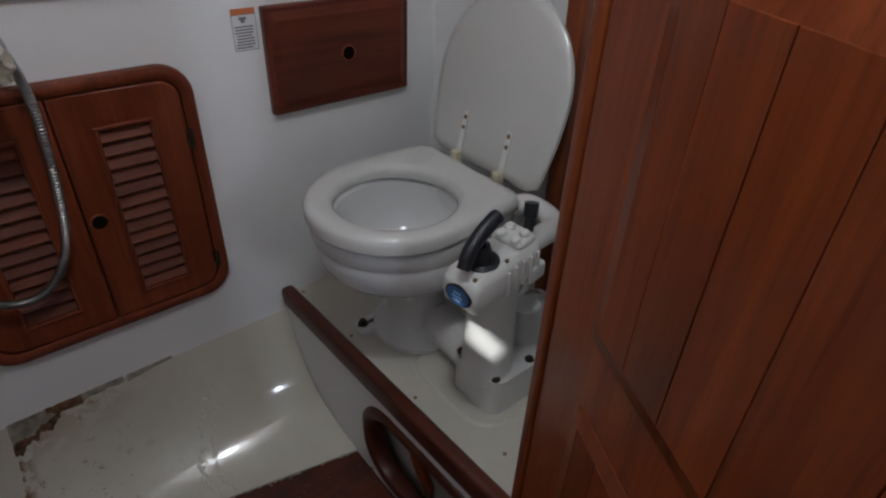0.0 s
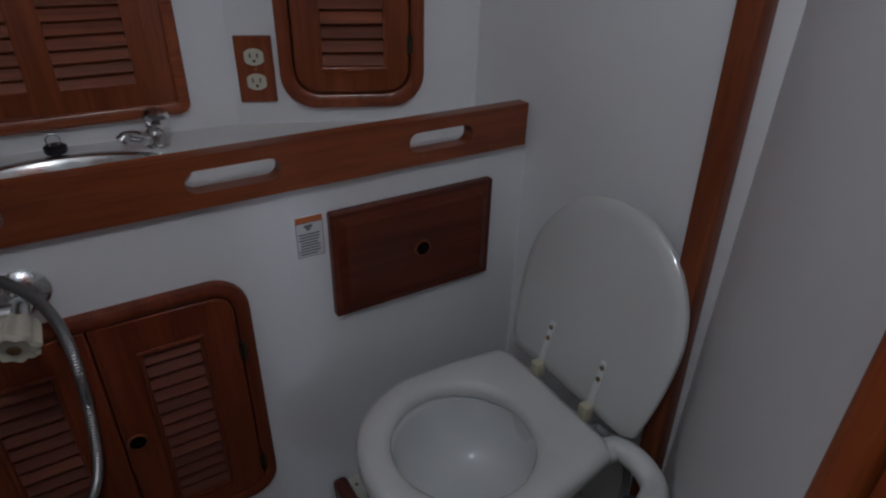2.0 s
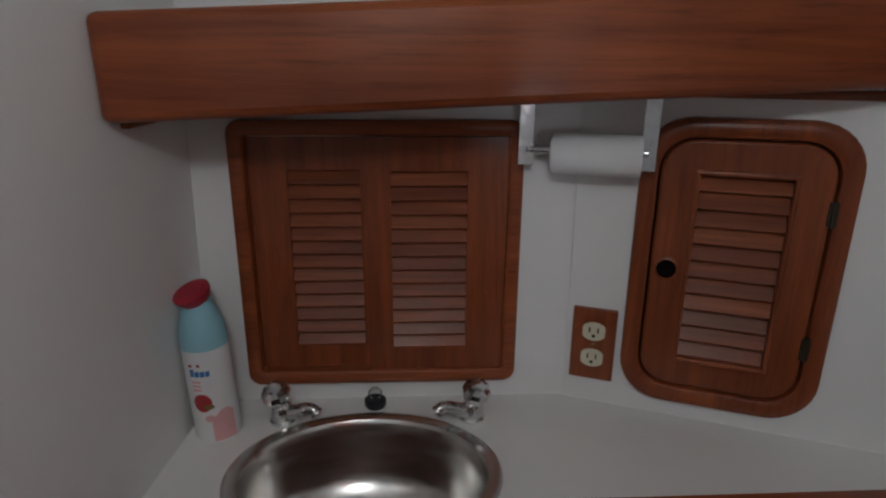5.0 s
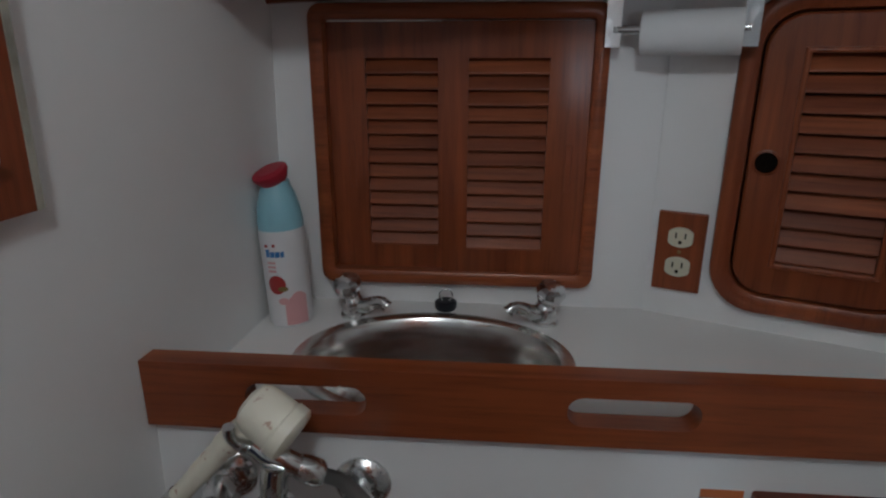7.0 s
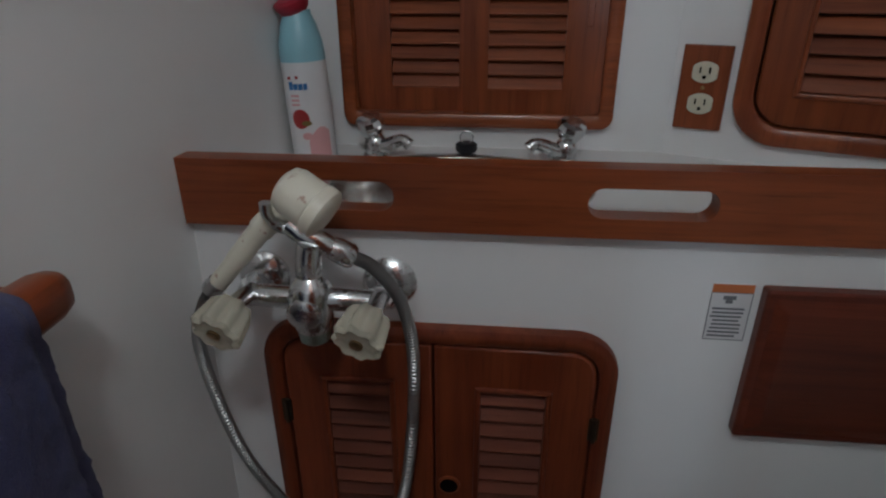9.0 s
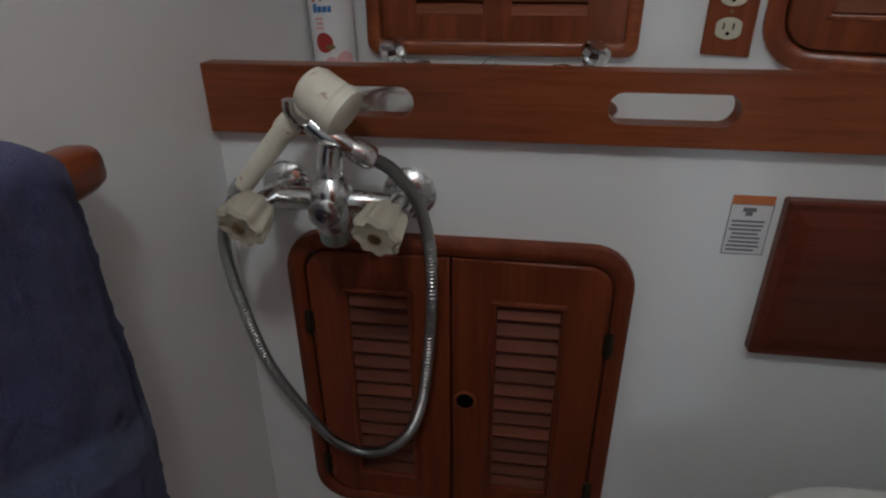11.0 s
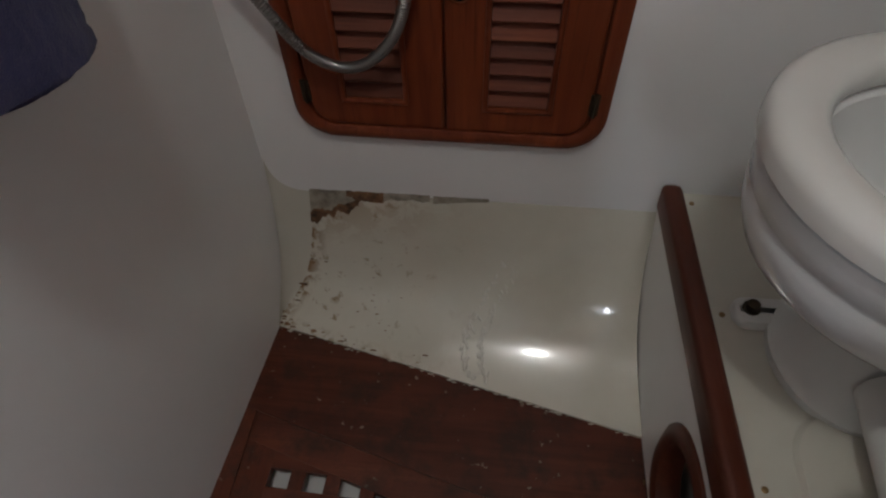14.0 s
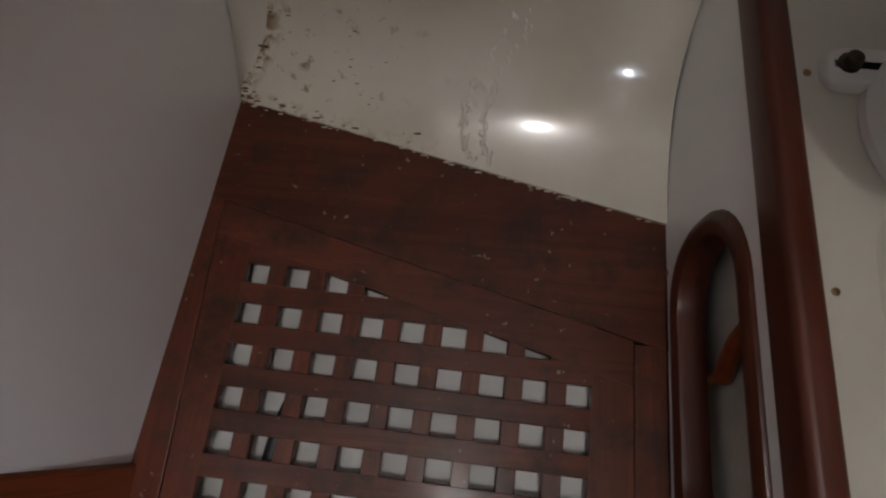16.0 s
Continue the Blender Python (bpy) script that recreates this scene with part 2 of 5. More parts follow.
def acrylic():
    m, nt, b = mat("yellowed_clear_acrylic")
    b.inputs["Base Color"].default_value = (0.90, 0.85, 0.70, 1)
    b.inputs["Roughness"].default_value = 0.10
    b.inputs["Transmission Weight"].default_value = 0.62
    b.inputs["IOR"].default_value = 1.49
    bump(nt, b, noise_tex(nt, coords(nt), 60.0, 3), 0.15, 0.002)
    return m


ACRYLIC = acrylic()


def glow(name, col, strength):
    m, nt, b = mat(name)
    b.inputs["Base Color"].default_value = (0.8, 0.8, 0.78, 1)
    b.inputs["Emission Color"].default_value = (*col, 1)
    b.inputs["Emission Strength"].default_value = strength
    return m


DIFFUSER = glow("lit_diffuser", (1.0, 0.93, 0.84), 6.0)

# ---- geometry helpers ----
AT = {}


def thing(name, m, label="", category="", group="", kind=""):
    """An Empty at the thing's base that carries its parts."""
    ob = new(name)
    m = m if isinstance(m, Matrix) else Matrix.Translation(m)
    ob.matrix_world = m
    ob.empty_display_size = 0.02
    AT[ob] = m
    return tagged(ob, label, category, group, kind)


def shade(bm):
    """Smooth faces, but sharp where an edge turns hard or where a large flat face meets its rounding."""
    for f in bm.faces:
        f.smooth = True
    for e in bm.edges:
        if len(e.link_faces) == 2:
            a = e.calc_face_angle(0.0)
            s, t = sorted(f.calc_area() for f in e.link_faces)
            if a > radians(40) or (a > radians(8) and t > 8 * s):
                e.smooth = False


def part(name, bm, material, parent=None, label="", smooth=True, local=False):
    """Links a bmesh (world coordinates, or the parent's when local) as one mesh object."""
    m = AT.get(parent, Matrix()) if parent else Matrix()
    if parent and not local:
        bm.transform(m.inverted())
    bmesh.ops.recalc_face_normals(bm, faces=bm.faces[:])
    if smooth:
        shade(bm)
    me = bpy.data.meshes.new(name)
    bm.to_mesh(me)
    bm.free()
    me.materials.append(material)
    ob = new(name, me)
    if parent:
        ob.parent = parent
        AT[ob] = m
    if label:
        ob["label"] = label
    return ob


def solid(name, bm, material, label="", category="", group="", kind="", smooth=True):
    return tagged(part(name, bm, material, None, "", smooth), label, category, group, kind)


def box(x0, x1, y0, y1, z0, z1, bev=0.0, seg=2, bm=None):
    out = bm or bmesh.new()
    b = bmesh.new()
    bmesh.ops.create_cube(b, size=1.0)
    for v in b.verts:
        v.co = Vector(((x0 + x1) / 2 + v.co.x * (x1 - x0), (y0 + y1) / 2 + v.co.y * (y1 - y0), (z0 + z1) / 2 + v.co.z * (z1 - z0)))
    if bev > 0:
        bmesh.ops.bevel(b, geom=b.edges[:], offset=bev, segments=seg, profile=0.5, affect="EDGES")
    join(out, b)
    return out


def join(bm, other):
    me = bpy.data.meshes.new("tmp")
    other.to_mesh(me)
    other.free()
    bm.from_mesh(me)
    bpy.data.meshes.remove(me)
    return bm


def rrect(u0, u1, w0, w1, r, n=6):
    """Points of a rounded rectangle, counter-clockwise."""
    pts = []
    for cx, cy, a0 in ((u1 - r, w0 + r, -90), (u1 - r, w1 - r, 0), (u0 + r, w1 - r, 90), (u0 + r, w0 + r, 180)):
        for i in range(n + 1):
            a = radians(a0 + 90 * i / n)
            pts.append((cx + r * math.cos(a), cy + r * math.sin(a)))
    return pts


def slab(pts, v0, v1, bev=0.0, frame_m=None):
    """A plate from an outline in (u, w), between depths v0 (front) and v1, its front edge rounded."""
    bm = bmesh.new()
    c = Vector((sum(p[0] for p in pts) / len(pts), sum(p[1] for p in pts) / len(pts)))
    rings = [(v1, 0.0)]
    if bev > 0:
        rings += [(v0 + bev * (1 - math.sin(a)), bev * (1 - math.cos(a))) for a in (0.0, 0.5, 1.05, 1.5708)]
    else:
        rings += [(v0, 0.0)]
    loops = []
    for v, inset in rings:
        q = inset_outline(pts, inset) if inset else pts
        loops.append([bm.verts.new((p[0], v, p[1])) for p in q])
    n = len(pts)
    for a, b in zip(loops, loops[1:]):
        for i in range(n):
            bm.faces.new((a[i], a[(i + 1) % n], b[(i + 1) % n], b[i]))
    bm.faces.new(loops[0])
    bm.faces.new(loops[-1])
    if frame_m:
        bm.transform(frame_m)
    return bm


def inset_outline(pts, d):
    out, n = [], len(pts)
    for i in range(n):
        p, q, r = Vector(pts[i - 1]), Vector(pts[i]), Vector(pts[(i + 1) % n])
        t = (r - p).normalized()
        out.append(tuple(q + Vector((-t.y, t.x)) * d))
    return out


def ring(outer, inner, v0, v1, bev=0.004):
    """A frame between two outlines of equal length in (u, w); rounded at the front."""
    bm = bmesh.new()
    n = len(outer)
    prof = [(v1, 0.0, 0)] + [(v0 + bev * (1 - math.sin(a)), bev * (1 - math.cos(a)), 0) for a in (0.0, 0.6, 1.5708)]
    prof += [(v, i, 1) for v, i, _ in reversed(prof)]
    loops = []
    for v, ins, side in prof:
        base = outer if side == 0 else inner
        q = inset_outline(base, ins if side == 0 else -ins) if ins else base
        loops.append([bm.verts.new((p[0], v, p[1])) for p in q])
    loops.append(loops[0])
    for a, b in zip(loops, loops[1:]):
        for i in range(n):
            bm.faces.new((a[i], a[(i + 1) % n], b[(i + 1) % n], b[i]))
    return bm


def smooth_path(pts, per=8):
    """A Catmull-Rom line through the points."""
    P = [Vector(p) for p in pts]
    P = [2 * P[0] - P[1]] + P + [2 * P[-1] - P[-2]]
    out = []
    for i in range(1, len(P) - 2):
        for k in range(per):
            t = k / per
            a, b, c, d = P[i - 1], P[i], P[i + 1], P[i + 2]
            out.append(0.5 * ((2 * b) + (c - a) * t + (2 * a - 5 * b + 4 * c - d) * t * t + (3 * b - a - 3 * c + d) * t ** 3))
    out.append(P[-2])
    return out


def tube(path, radii, sides=14, caps=True, bm=None):
    """A tube along a path; radii: one, or one a point."""
    bm = bm or bmesh.new()
    path = [Vector(p) for p in path]
    radii = [radii] * len(path) if isinstance(radii, (int, float)) else radii
    t0 = (path[1] - path[0]).normalized()
    up = Vector((0, 0, 1)) if abs(t0.z) < 0.9 else Vector((1, 0, 0))
    side = t0.cross(up).normalized()
    loops = []
    for i, p in enumerate(path):
        t = (path[min(i + 1, len(path) - 1)] - path[max(i - 1, 0)]).normalized()
        side = (side - t * side.dot(t)).normalized()
        other = t.cross(side)
        loops.append([bm.verts.new(p + (side * math.cos(a) + other * math.sin(a)) * radii[i]) for a in (2 * math.pi * k / sides for k in range(sides))])
    for a, b in zip(loops, loops[1:]):
        for i in range(sides):
            bm.faces.new((a[i], a[(i + 1) % sides], b[(i + 1) % sides], b[i]))
    if caps:
        bm.faces.new(loops[0])
        bm.faces.new(loops[-1])
    return bm


def lathe(profile, base, axis=(0, 0, 1), sides=28, bm=None, lobes=0, depth=0.0):
    """A turned shape: profile rows of (radius, distance along the axis)."""
    bm = bm or bmesh.new()
    m = Matrix.Translation(base) @ Vector(axis).to_track_quat("Z", "Y").to_matrix().to_4x4()
    loops = []
    for r, h in profile:
        loops.append([bm.verts.new(m @ Vector((r * (1 + depth * math.cos(lobes * a)) * math.cos(a), r * (1 + depth * math.cos(lobes * a)) * math.sin(a), h))) for a in (2 * math.pi * k / sides for k in range(sides))])
    for a, b in zip(loops, loops[1:]):
        for i in range(sides):
            bm.faces.new((a[i], a[(i + 1) % sides], b[(i + 1) % sides], b[i]))
    bm.faces.new(loops[0])
    bm.faces.new(loops[-1])
    return bm


def loft(sections, bm=None, cap=(True, True)):
    """Joins outlines of equal length (lists of 3D points) into a skin."""
    bm = bm or bmesh.new()
    loops = [[bm.verts.new(p) for p in s] for s in sections]
    n = len(loops[0])
    for a, b in zip(loops, loops[1:]):
        for i in range(n):
            bm.faces.new((a[i], a[(i + 1) % n], b[(i + 1) % n], b[i]))
    if cap[0]:
        bm.faces.new(loops[0])
    if cap[1]:
        bm.faces.new(loops[-1])
    return bm


def prism(plan, z0, z1):
    """An upright prism over a plan outline."""
    return loft([[(x, y, z0) for x, y in plan], [(x, y, z1) for x, y in plan]])


def bars(u0, u1, w0, w1, rows, h, v, frame_m, rnd, parent, material):
    """Plain bars in place of small print."""
    for i in range(rows):
        w = w1 - (i + 0.5) * (w1 - w0) / rows
        a = u0 + (u1 - u0) * rnd.uniform(0, 0.12)
        b = u1 - (u1 - u0) * rnd.uniform(0, 0.15)
        bm = box(a, b, v - 0.0004, v, w - h / 2, w + h / 2)
        bm.transform(frame_m)
        part("print_bar", bm, material, parent, smooth=False)


def cut(bm, cutters, bev=0.0, seg=3):
    """The bmesh with the cutters taken away, its sharp edges rounded."""
    temp = []

    def made(b):
        me = bpy.data.meshes.new("tmp")
        bmesh.ops.recalc_face_normals(b, faces=b.faces[:])
        b.to_mesh(me)
        b.free()
        o = new("tmp", me)
        temp.append(o)
        return o

    ob = made(bm)
    for c in cutters:
        md = ob.modifiers.new("cut", "BOOLEAN")
        md.operation, md.solver, md.object = "DIFFERENCE", "EXACT", made(c)
    if bev:
        md = ob.modifiers.new("round", "BEVEL")
        md.width, md.segments, md.limit_method, md.angle_limit = bev, seg, "ANGLE", radians(40)
    bpy.context.view_layer.update()
    out = bmesh.new()
    me = bpy.data.meshes.new_from_object(ob.evaluated_get(bpy.context.evaluated_depsgraph_get()))
    out.from_mesh(me)
    bpy.data.meshes.remove(me)
    for o in temp:
        me = o.data
        bpy.data.objects.remove(o)
        bpy.data.meshes.remove(me)
    return out


# ---- plan ----
FRONT = 1.12          # face of the vanity front
BACK = 1.46           # face of the wall behind the sink
EAST = 1.09
TOP = 1.85            # ceiling
WORK = 0.928          # worktop
PLAT = 0.29           # toilet platform
K = Matrix.Translation((0.68, 1.455, 0)) @ Matrix.Rotation(radians(-22.5), 4, "Z")   # the canted wall
KLEN = 0.444


def west(y, z):
    """x of the leaning partition."""
    return 0.085 + 0.07 * (y - 1.12) + 0.025 * z


# ---- large structure ----
bm = cut(box(0.03, EAST + 0.02, FRONT, FRONT + 0.011, -0.1, 0.929),
         [box(0.187, 0.563, FRONT - 0.05, FRONT + 0.1, 0.387, 0.797), box(0.735, 0.99, FRONT - 0.05, FRONT + 0.1, 0.715, 0.862)])
solid("wall_vanity_front", bm, WHITE, "white laminate vanity front below the sink worktop", "wall", kind="structure", smooth=False)
bm = cut(box(0.03, 0.688, BACK, BACK + 0.02, 0.85, TOP), [box(0.215, 0.582, BACK - 0.05, BACK + 0.1, 0.975, 1.335)])
solid("wall_north", bm, WHITE, "white laminate wall behind the sink", "wall", kind="structure", smooth=False)
bm = cut(box(0.0, KLEN + 0.02, 0, 0.02, 0.85, TOP), [box(0.100, 0.325, -0.05, 0.1, 0.975, 1.350)])
bm.transform(K)
solid("wall_canted", bm, WHITE, "canted white laminate wall panel beside the sink", "wall", kind="structure", smooth=False)
bm = box(EAST, EAST + 0.02, 0.70, 1.36, -0.1, TOP)
solid("wall_east", bm, WHITE, "white laminate bulkhead behind the toilet", "wall", kind="structure", smooth=False)
bm = bmesh.new()
secs = []
for y in (0.50, 0.8, 1.12, 1.50):
    secs.append([(west(y, -0.1), y, -0.1), (west(y, TOP), y, TOP), (west(y, TOP) - 0.03, y, TOP), (west(y, -0.1) - 0.03, y, -0.1)])
solid("wall_west", loft(secs), WHITE, "white laminate partition with towel bar", "wall", kind="structure", smooth=False)
bm = prism([(0.752, 0.435), (1.09, 0.709), (1.12, 0.70), (0.772, 0.414)], -0.1, TOP)
solid("wall_southeast", bm, WHITE, "white laminate bulkhead beside the doorway", "wall", kind="structure", smooth=False)
solid("door_jamb", box(-0.03, west(0.5, 0) + 0.008, 0.42, 0.499, -0.1, 1.8, 0.004), W_Z, "dark varnished teak door jamb", "door jamb", kind="structure")
solid("door_jamb_hinge_side", box(0.725, 0.765, 0.385, 0.43, -0.1, 1.8, 0.004), W_Z, "dark varnished teak hinge-side door jamb", "door jamb", kind="structure")
solid("wall_south", box(-1.2, -0.031, 0.42, 0.45, -0.1, TOP), WHITE, "plain white bulkhead outside the doorway", "wall", kind="structure", smooth=False)
solid("wall_south_far", box(0.775, 1.3, 0.385, 0.41, -0.1, TOP), WHITE, "plain white bulkhead outside the doorway", "wall", kind="structure", smooth=False)
# unseen ceiling; the hatch is added to shape a sun patch on the pump
bm = cut(box(-1.2, 1.3, -1.25, 1.55, TOP, TOP + 0.04), [box(-0.293, -0.227, -0.040, 0.052, TOP - 0.1, TOP + 0.2)])
solid("ceiling", bm, CEIL, "unseen white headliner with a hatch added to shape the sun patch", "ceiling", kind="structure", smooth=False)
# unseen cabin sides, added so that light enters by the cut openings only
solid("wall_cabin_west", box(-1.23, -1.2, -1.25, 0.45, -0.1, TOP), CEIL, "plain white unseen cabin side added to enclose the light", "wall", kind="structure", smooth=False)
solid("wall_cabin_east", box(1.3, 1.33, -1.25, 0.41, -0.1, TOP), CEIL, "plain white unseen cabin side added to enclose the light", "wall", kind="structure", smooth=False)
# unseen end wall; its round opening is made up for the fill light
bm = cut(box(-1.2, 1.3, -1.28, -1.25, -0.1, TOP), [lathe([(0.19, -0.1), (0.19, 0.2)], (0.85, -1.3, 1.20), (0, 1, 0), 32)])
solid("wall_cabin_south", bm, CEIL, "plain white unseen cabin end with a round opening added for the fill light", "wall", kind="structure", smooth=False)
solid("floor_cabin", box(-1.2, 1.3, -1.25, 0.43, -0.06, -0.02), FLOOR_X, "dark teak cabin sole outside the doorway", "floor", kind="structure")
solid("bilge", box(0.0, 0.75, 0.40, 1.15, -0.09, -0.045), BILGE, "white painted bilge below the grating", "floor", kind="structure", smooth=False)

# shower pan: dished moulded slope behind the wooden sole
def on_pan(s, t):
    """A place on the slope of the shower pan: s across it, t down it."""
    xl, xr = 0.152 - 0.092 * t, 0.688 + 0.012 * t
    yf = 1.016 - 0.148 * s
    x = xl + (xr - xl) * s
    y = FRONT + 0.001 + (yf - FRONT) * t
    q = 1 - t
    z = 0.004 + 0.044 * q + 0.062 * q * q + 0.141 * q ** 5.5
    return Vector((x, y, z))


def sheet(place, nx, ny, thick):
    """A thin moulded skin from a function of two shares."""
    bm = bmesh.new()
    grid = [[bm.verts.new(place(i / nx, j / ny)) for j in range(ny + 1)] for i in range(nx + 1)]
    for a, b in zip(grid, grid[1:]):
        for j in range(ny):
            bm.faces.new((a[j], b[j], b[j + 1], a[j + 1]))
    ret = bmesh.ops.extrude_face_region(bm, geom=bm.faces[:])
    for v in (g for g in ret["geom"] if isinstance(g, bmesh.types.BMVert)):
        v.co.z -= thick
    return bm


def uneven(s, t):
    p = on_pan(s, t)
    return p + Vector((0, 0, 0.0005 * noise.noise(Vector((p.x * 6, p.y * 6, 3)))))


def on_cove(s, t):
    """The rounded upstand between pan and partition: s from the pan to the partition, t down the slope."""
    p = on_pan(0.0, t)
    zt = p.z + 0.010 + 0.055 * (1 - t) ** 0.7
    q = Vector((west(p.y, zt) + 0.0015, p.y, zt))
    a = s * math.pi / 2
    return Vector((q.x + (p.x + 0.004 - q.x) * (1 - math.sin(a)), p.y, p.z + 0.001 + (zt - p.z) * (1 - math.cos(a)) ** 1.3))


solid("shower_pan", sheet(uneven, 48, 32, 0.02), PAN, "glossy cream shower pan with brown stains", "shower pan", kind="structure")
solid("pan_cove", sheet(on_cove, 12, 22, 0.004), CREAM, "rounded stained cream upstand between pan and partition", "shower pan", kind="structure")

# toilet platform with its front panel
def rake(bm):
    """Leans the platform's front a little towards the room at its far end."""
    for v in bm.verts:
        v.co.x -= 0.013 * max(0.0, v.co.z / 0.25) * max(0.0, (v.co.y - 0.45) / 0.67)
    return bm


bm = prism([(0.690, FRONT), (0.706, 0.395), (0.748, 0.434), (1.088, 0.711), (1.09, FRONT)], PLAT - 0.03, PLAT)
solid("toilet_platform", bm, CREAM, "cream moulded platform under the toilet", "platform", kind="structure", smooth=False)
CUT = rrect(0.47, 0.805, 0.045, 0.215, 0.075, 8)
c = slab(CUT, -0.05, 0.05)
c.transform(Matrix.Translation((0.705, 0, 0)) @ Matrix.Rotation(radians(90), 4, "Z"))
bm = cut(box(0.70, 0.714, 0.395, FRONT, -0.08, PLAT - 0.03), [c])
solid("platform_front_panel", rake(bm), WHITE, "white panel below the platform with an oval cutout", "panel", kind="structure", smooth=False)
ring_thing = thing("cutout_trim", (0.70, 0.64, 0.03), "rounded varnished teak ring round the panel cutout", "trim ring")
bm = ring(rrect(0.448, 0.827, 0.021, 0.240, 0.092, 8), rrect(0.474, 0.801, 0.048, 0.212, 0.072, 8), -0.027, 0.010, 0.010)
bm.transform(Matrix.Translation((0.70, 0, 0)) @ Matrix(((0, 1, 0, 0), (1, 0, 0, 0), (0, 0, 1, 0), (0, 0, 0, 1))) @ Matrix.Translation((0, 0.018, 0)))
part("ring", rake(bm), DARK_Y, ring_thing)
for y in (0.50, 0.79):
    part("screw", lathe([(0.004, 0), (0.004, 0.001), (0.002, 0.002)], (0.6875, y, 0.035), (-1, 0, 0), 10), BRASS, ring_thing)
solid("locker_board", box(0.745, 0.757, 0.40, 1.0, -0.08, 0.25), painted("stained_white_paint", (0.55, 0.52, 0.46), 0.4, 0.25, 0.2, 12.0), "stained white locker lining seen through the cutout", "panel", kind="structure")
lev = thing("seacock_lever", (0.76, 0.70, 0.05), "red-brown seacock lever inside the platform locker", "valve lever")
part("lever_arm", tube(smooth_path([(0.735, 0.66, 0.07), (0.73, 0.69, 0.12), (0.729, 0.71, 0.18)]), 0.011), W_Y, lev)
part("valve_body", lathe([(0.02, 0), (0.024, 0.01), (0.024, 0.05), (0.016, 0.06)], (0.733, 0.66, -0.085), (0, 0, 1), 16), BRASS, lev)
part("stem", tube([(0.733, 0.66, -0.03), (0.735, 0.66, 0.075)], 0.008, 10), BRASS, lev)
solid("platform_edge_trim", rake(box(0.694, 0.723, 0.40, FRONT - 0.001, PLAT - 0.028, PLAT + 0.021, 0.009, 3)), DARK_Y, "dark varnished teak trim along the platform edge", "trim", kind="structure")
bm = box(1.060, EAST, 0.692, 0.726, PLAT, TOP, 0.006)
for v in bm.verts:
    v.co.y += 0.036 * v.co.z
solid("bulkhead_post", bm, W_Z, "upright varnished teak corner trim at the bulkhead edge", "trim", kind="structure")

# worktop with the sink opening
def oval(cx, cy, a, b, n=48):
    return [(cx + a * math.cos(2 * math.pi * k / n), cy + b * math.sin(2 * math.pi * k / n)) for k in range(n)]


bm = prism([(0.09, FRONT + 0.012), (EAST, FRONT + 0.012), (EAST, 1.289), (0.682, 1.454), (0.682, BACK), (0.09, BACK)], WORK - 0.022, WORK)
bm = cut(bm, [prism(oval(0.381, 1.276, 0.161, 0.120), WORK - 0.1, WORK + 0.1)])
solid("worktop", bm, COUNTER, "white laminate worktop around the sink", "worktop", smooth=False)

# fiddle rail along the worktop
slots = [(0.214, 0.334), (0.526, 0.649), (0.849, 0.963)]
bm = cut(box(0.109, 1.074, FRONT - 0.014, FRONT + 0.011, 0.9325, 1.0045), [slab(rrect(a, b, 0.954, 0.985, 0.0150, 8), FRONT - 0.1, FRONT + 0.1) for a, b in slots], 0.0075, 3)
solid("fiddle_rail", bm, W_X, "varnished reddish teak fiddle rail with long hand slots", "rail")

# shelf with its deep fascia
def shear(bm):
    for v in bm.verts:
        v.co.z += 0.045 * (v.co.x - 0.12) / 0.97
    return bm


shelf = thing("overhead_shelf", (0.6, 1.29, 1.37), "overhead shelf with deep varnished teak fascia", "shelf")
part("fascia", shear(box(0.131, EAST - 0.001, 1.258, 1.284, 1.369, 1.476, 0.010, 3)), W_X, shelf)
part("return", box(1.064, EAST - 0.0005, 0.775, 1.257, 1.412, 1.52, 0.008, 3), W_Y, shelf)
part("board", shear(box(0.135, EAST - 0.001, 1.285, 1.455, 1.389, 1.401)), CEIL, shelf, "white shelf board", smooth=False)
part("back_trim", shear(box(0.128, 0.676, 1.446, 1.459, 1.356, 1.368, 0.003)), W_X, shelf)
part("back_panel", shear(box(0.135, 0.676, 1.4525, 1.459, 1.3685, 1.3885)), CEIL, shelf, "white board behind the trim", smooth=False)
part("side_trim", box(west(1.37, 1.37) + 0.001, west(1.37, 1.37) + 0.012, 1.285, 1.445, 1.362, 1.374, 0.003), W_Y, shelf)
kt = thing("canted_wall_trim", K @ Matrix.Translation((0.2, 0, 1.38)), "thin teak strip under the overhead shelf", "trim")
bm = box(0.006, KLEN - 0.014, -0.013, -0.001, 1.392, 1.404, 0.003)
bm.transform(K)
part("strip", bm, W_X, kt)


# ---- louvred cabinets ----
def slats(parent, m, u0, u1, w0, w1, n, v, material, depth=0.025, thick=0.0045, lean=58):
    """n sloping slats across an opening; each slat falls towards the room."""
    step = (w1 - w0) / n
    bm = box(-(u1 - u0) / 2 - 0.002, (u1 - u0) / 2 + 0.002, -depth / 2, depth / 2, -thick / 2, thick / 2, 0.0018, 2)
    bm.transform(Matrix.Rotation(radians(lean), 4, "X"))
    me = bpy.data.meshes.new("slat")
    bmesh.ops.recalc_face_normals(bm, faces=bm.faces[:])
    shade(bm)
    bm.to_mesh(me)
    bm.free()
    me.materials.append(material)
    base = AT[parent].inverted() @ m
    for i in range(n):
        o = new("slat", me)
        o.parent = parent
        o.matrix_local = base @ Matrix.Translation(((u0 + u1) / 2, v, w0 + (i + 0.5) * step))


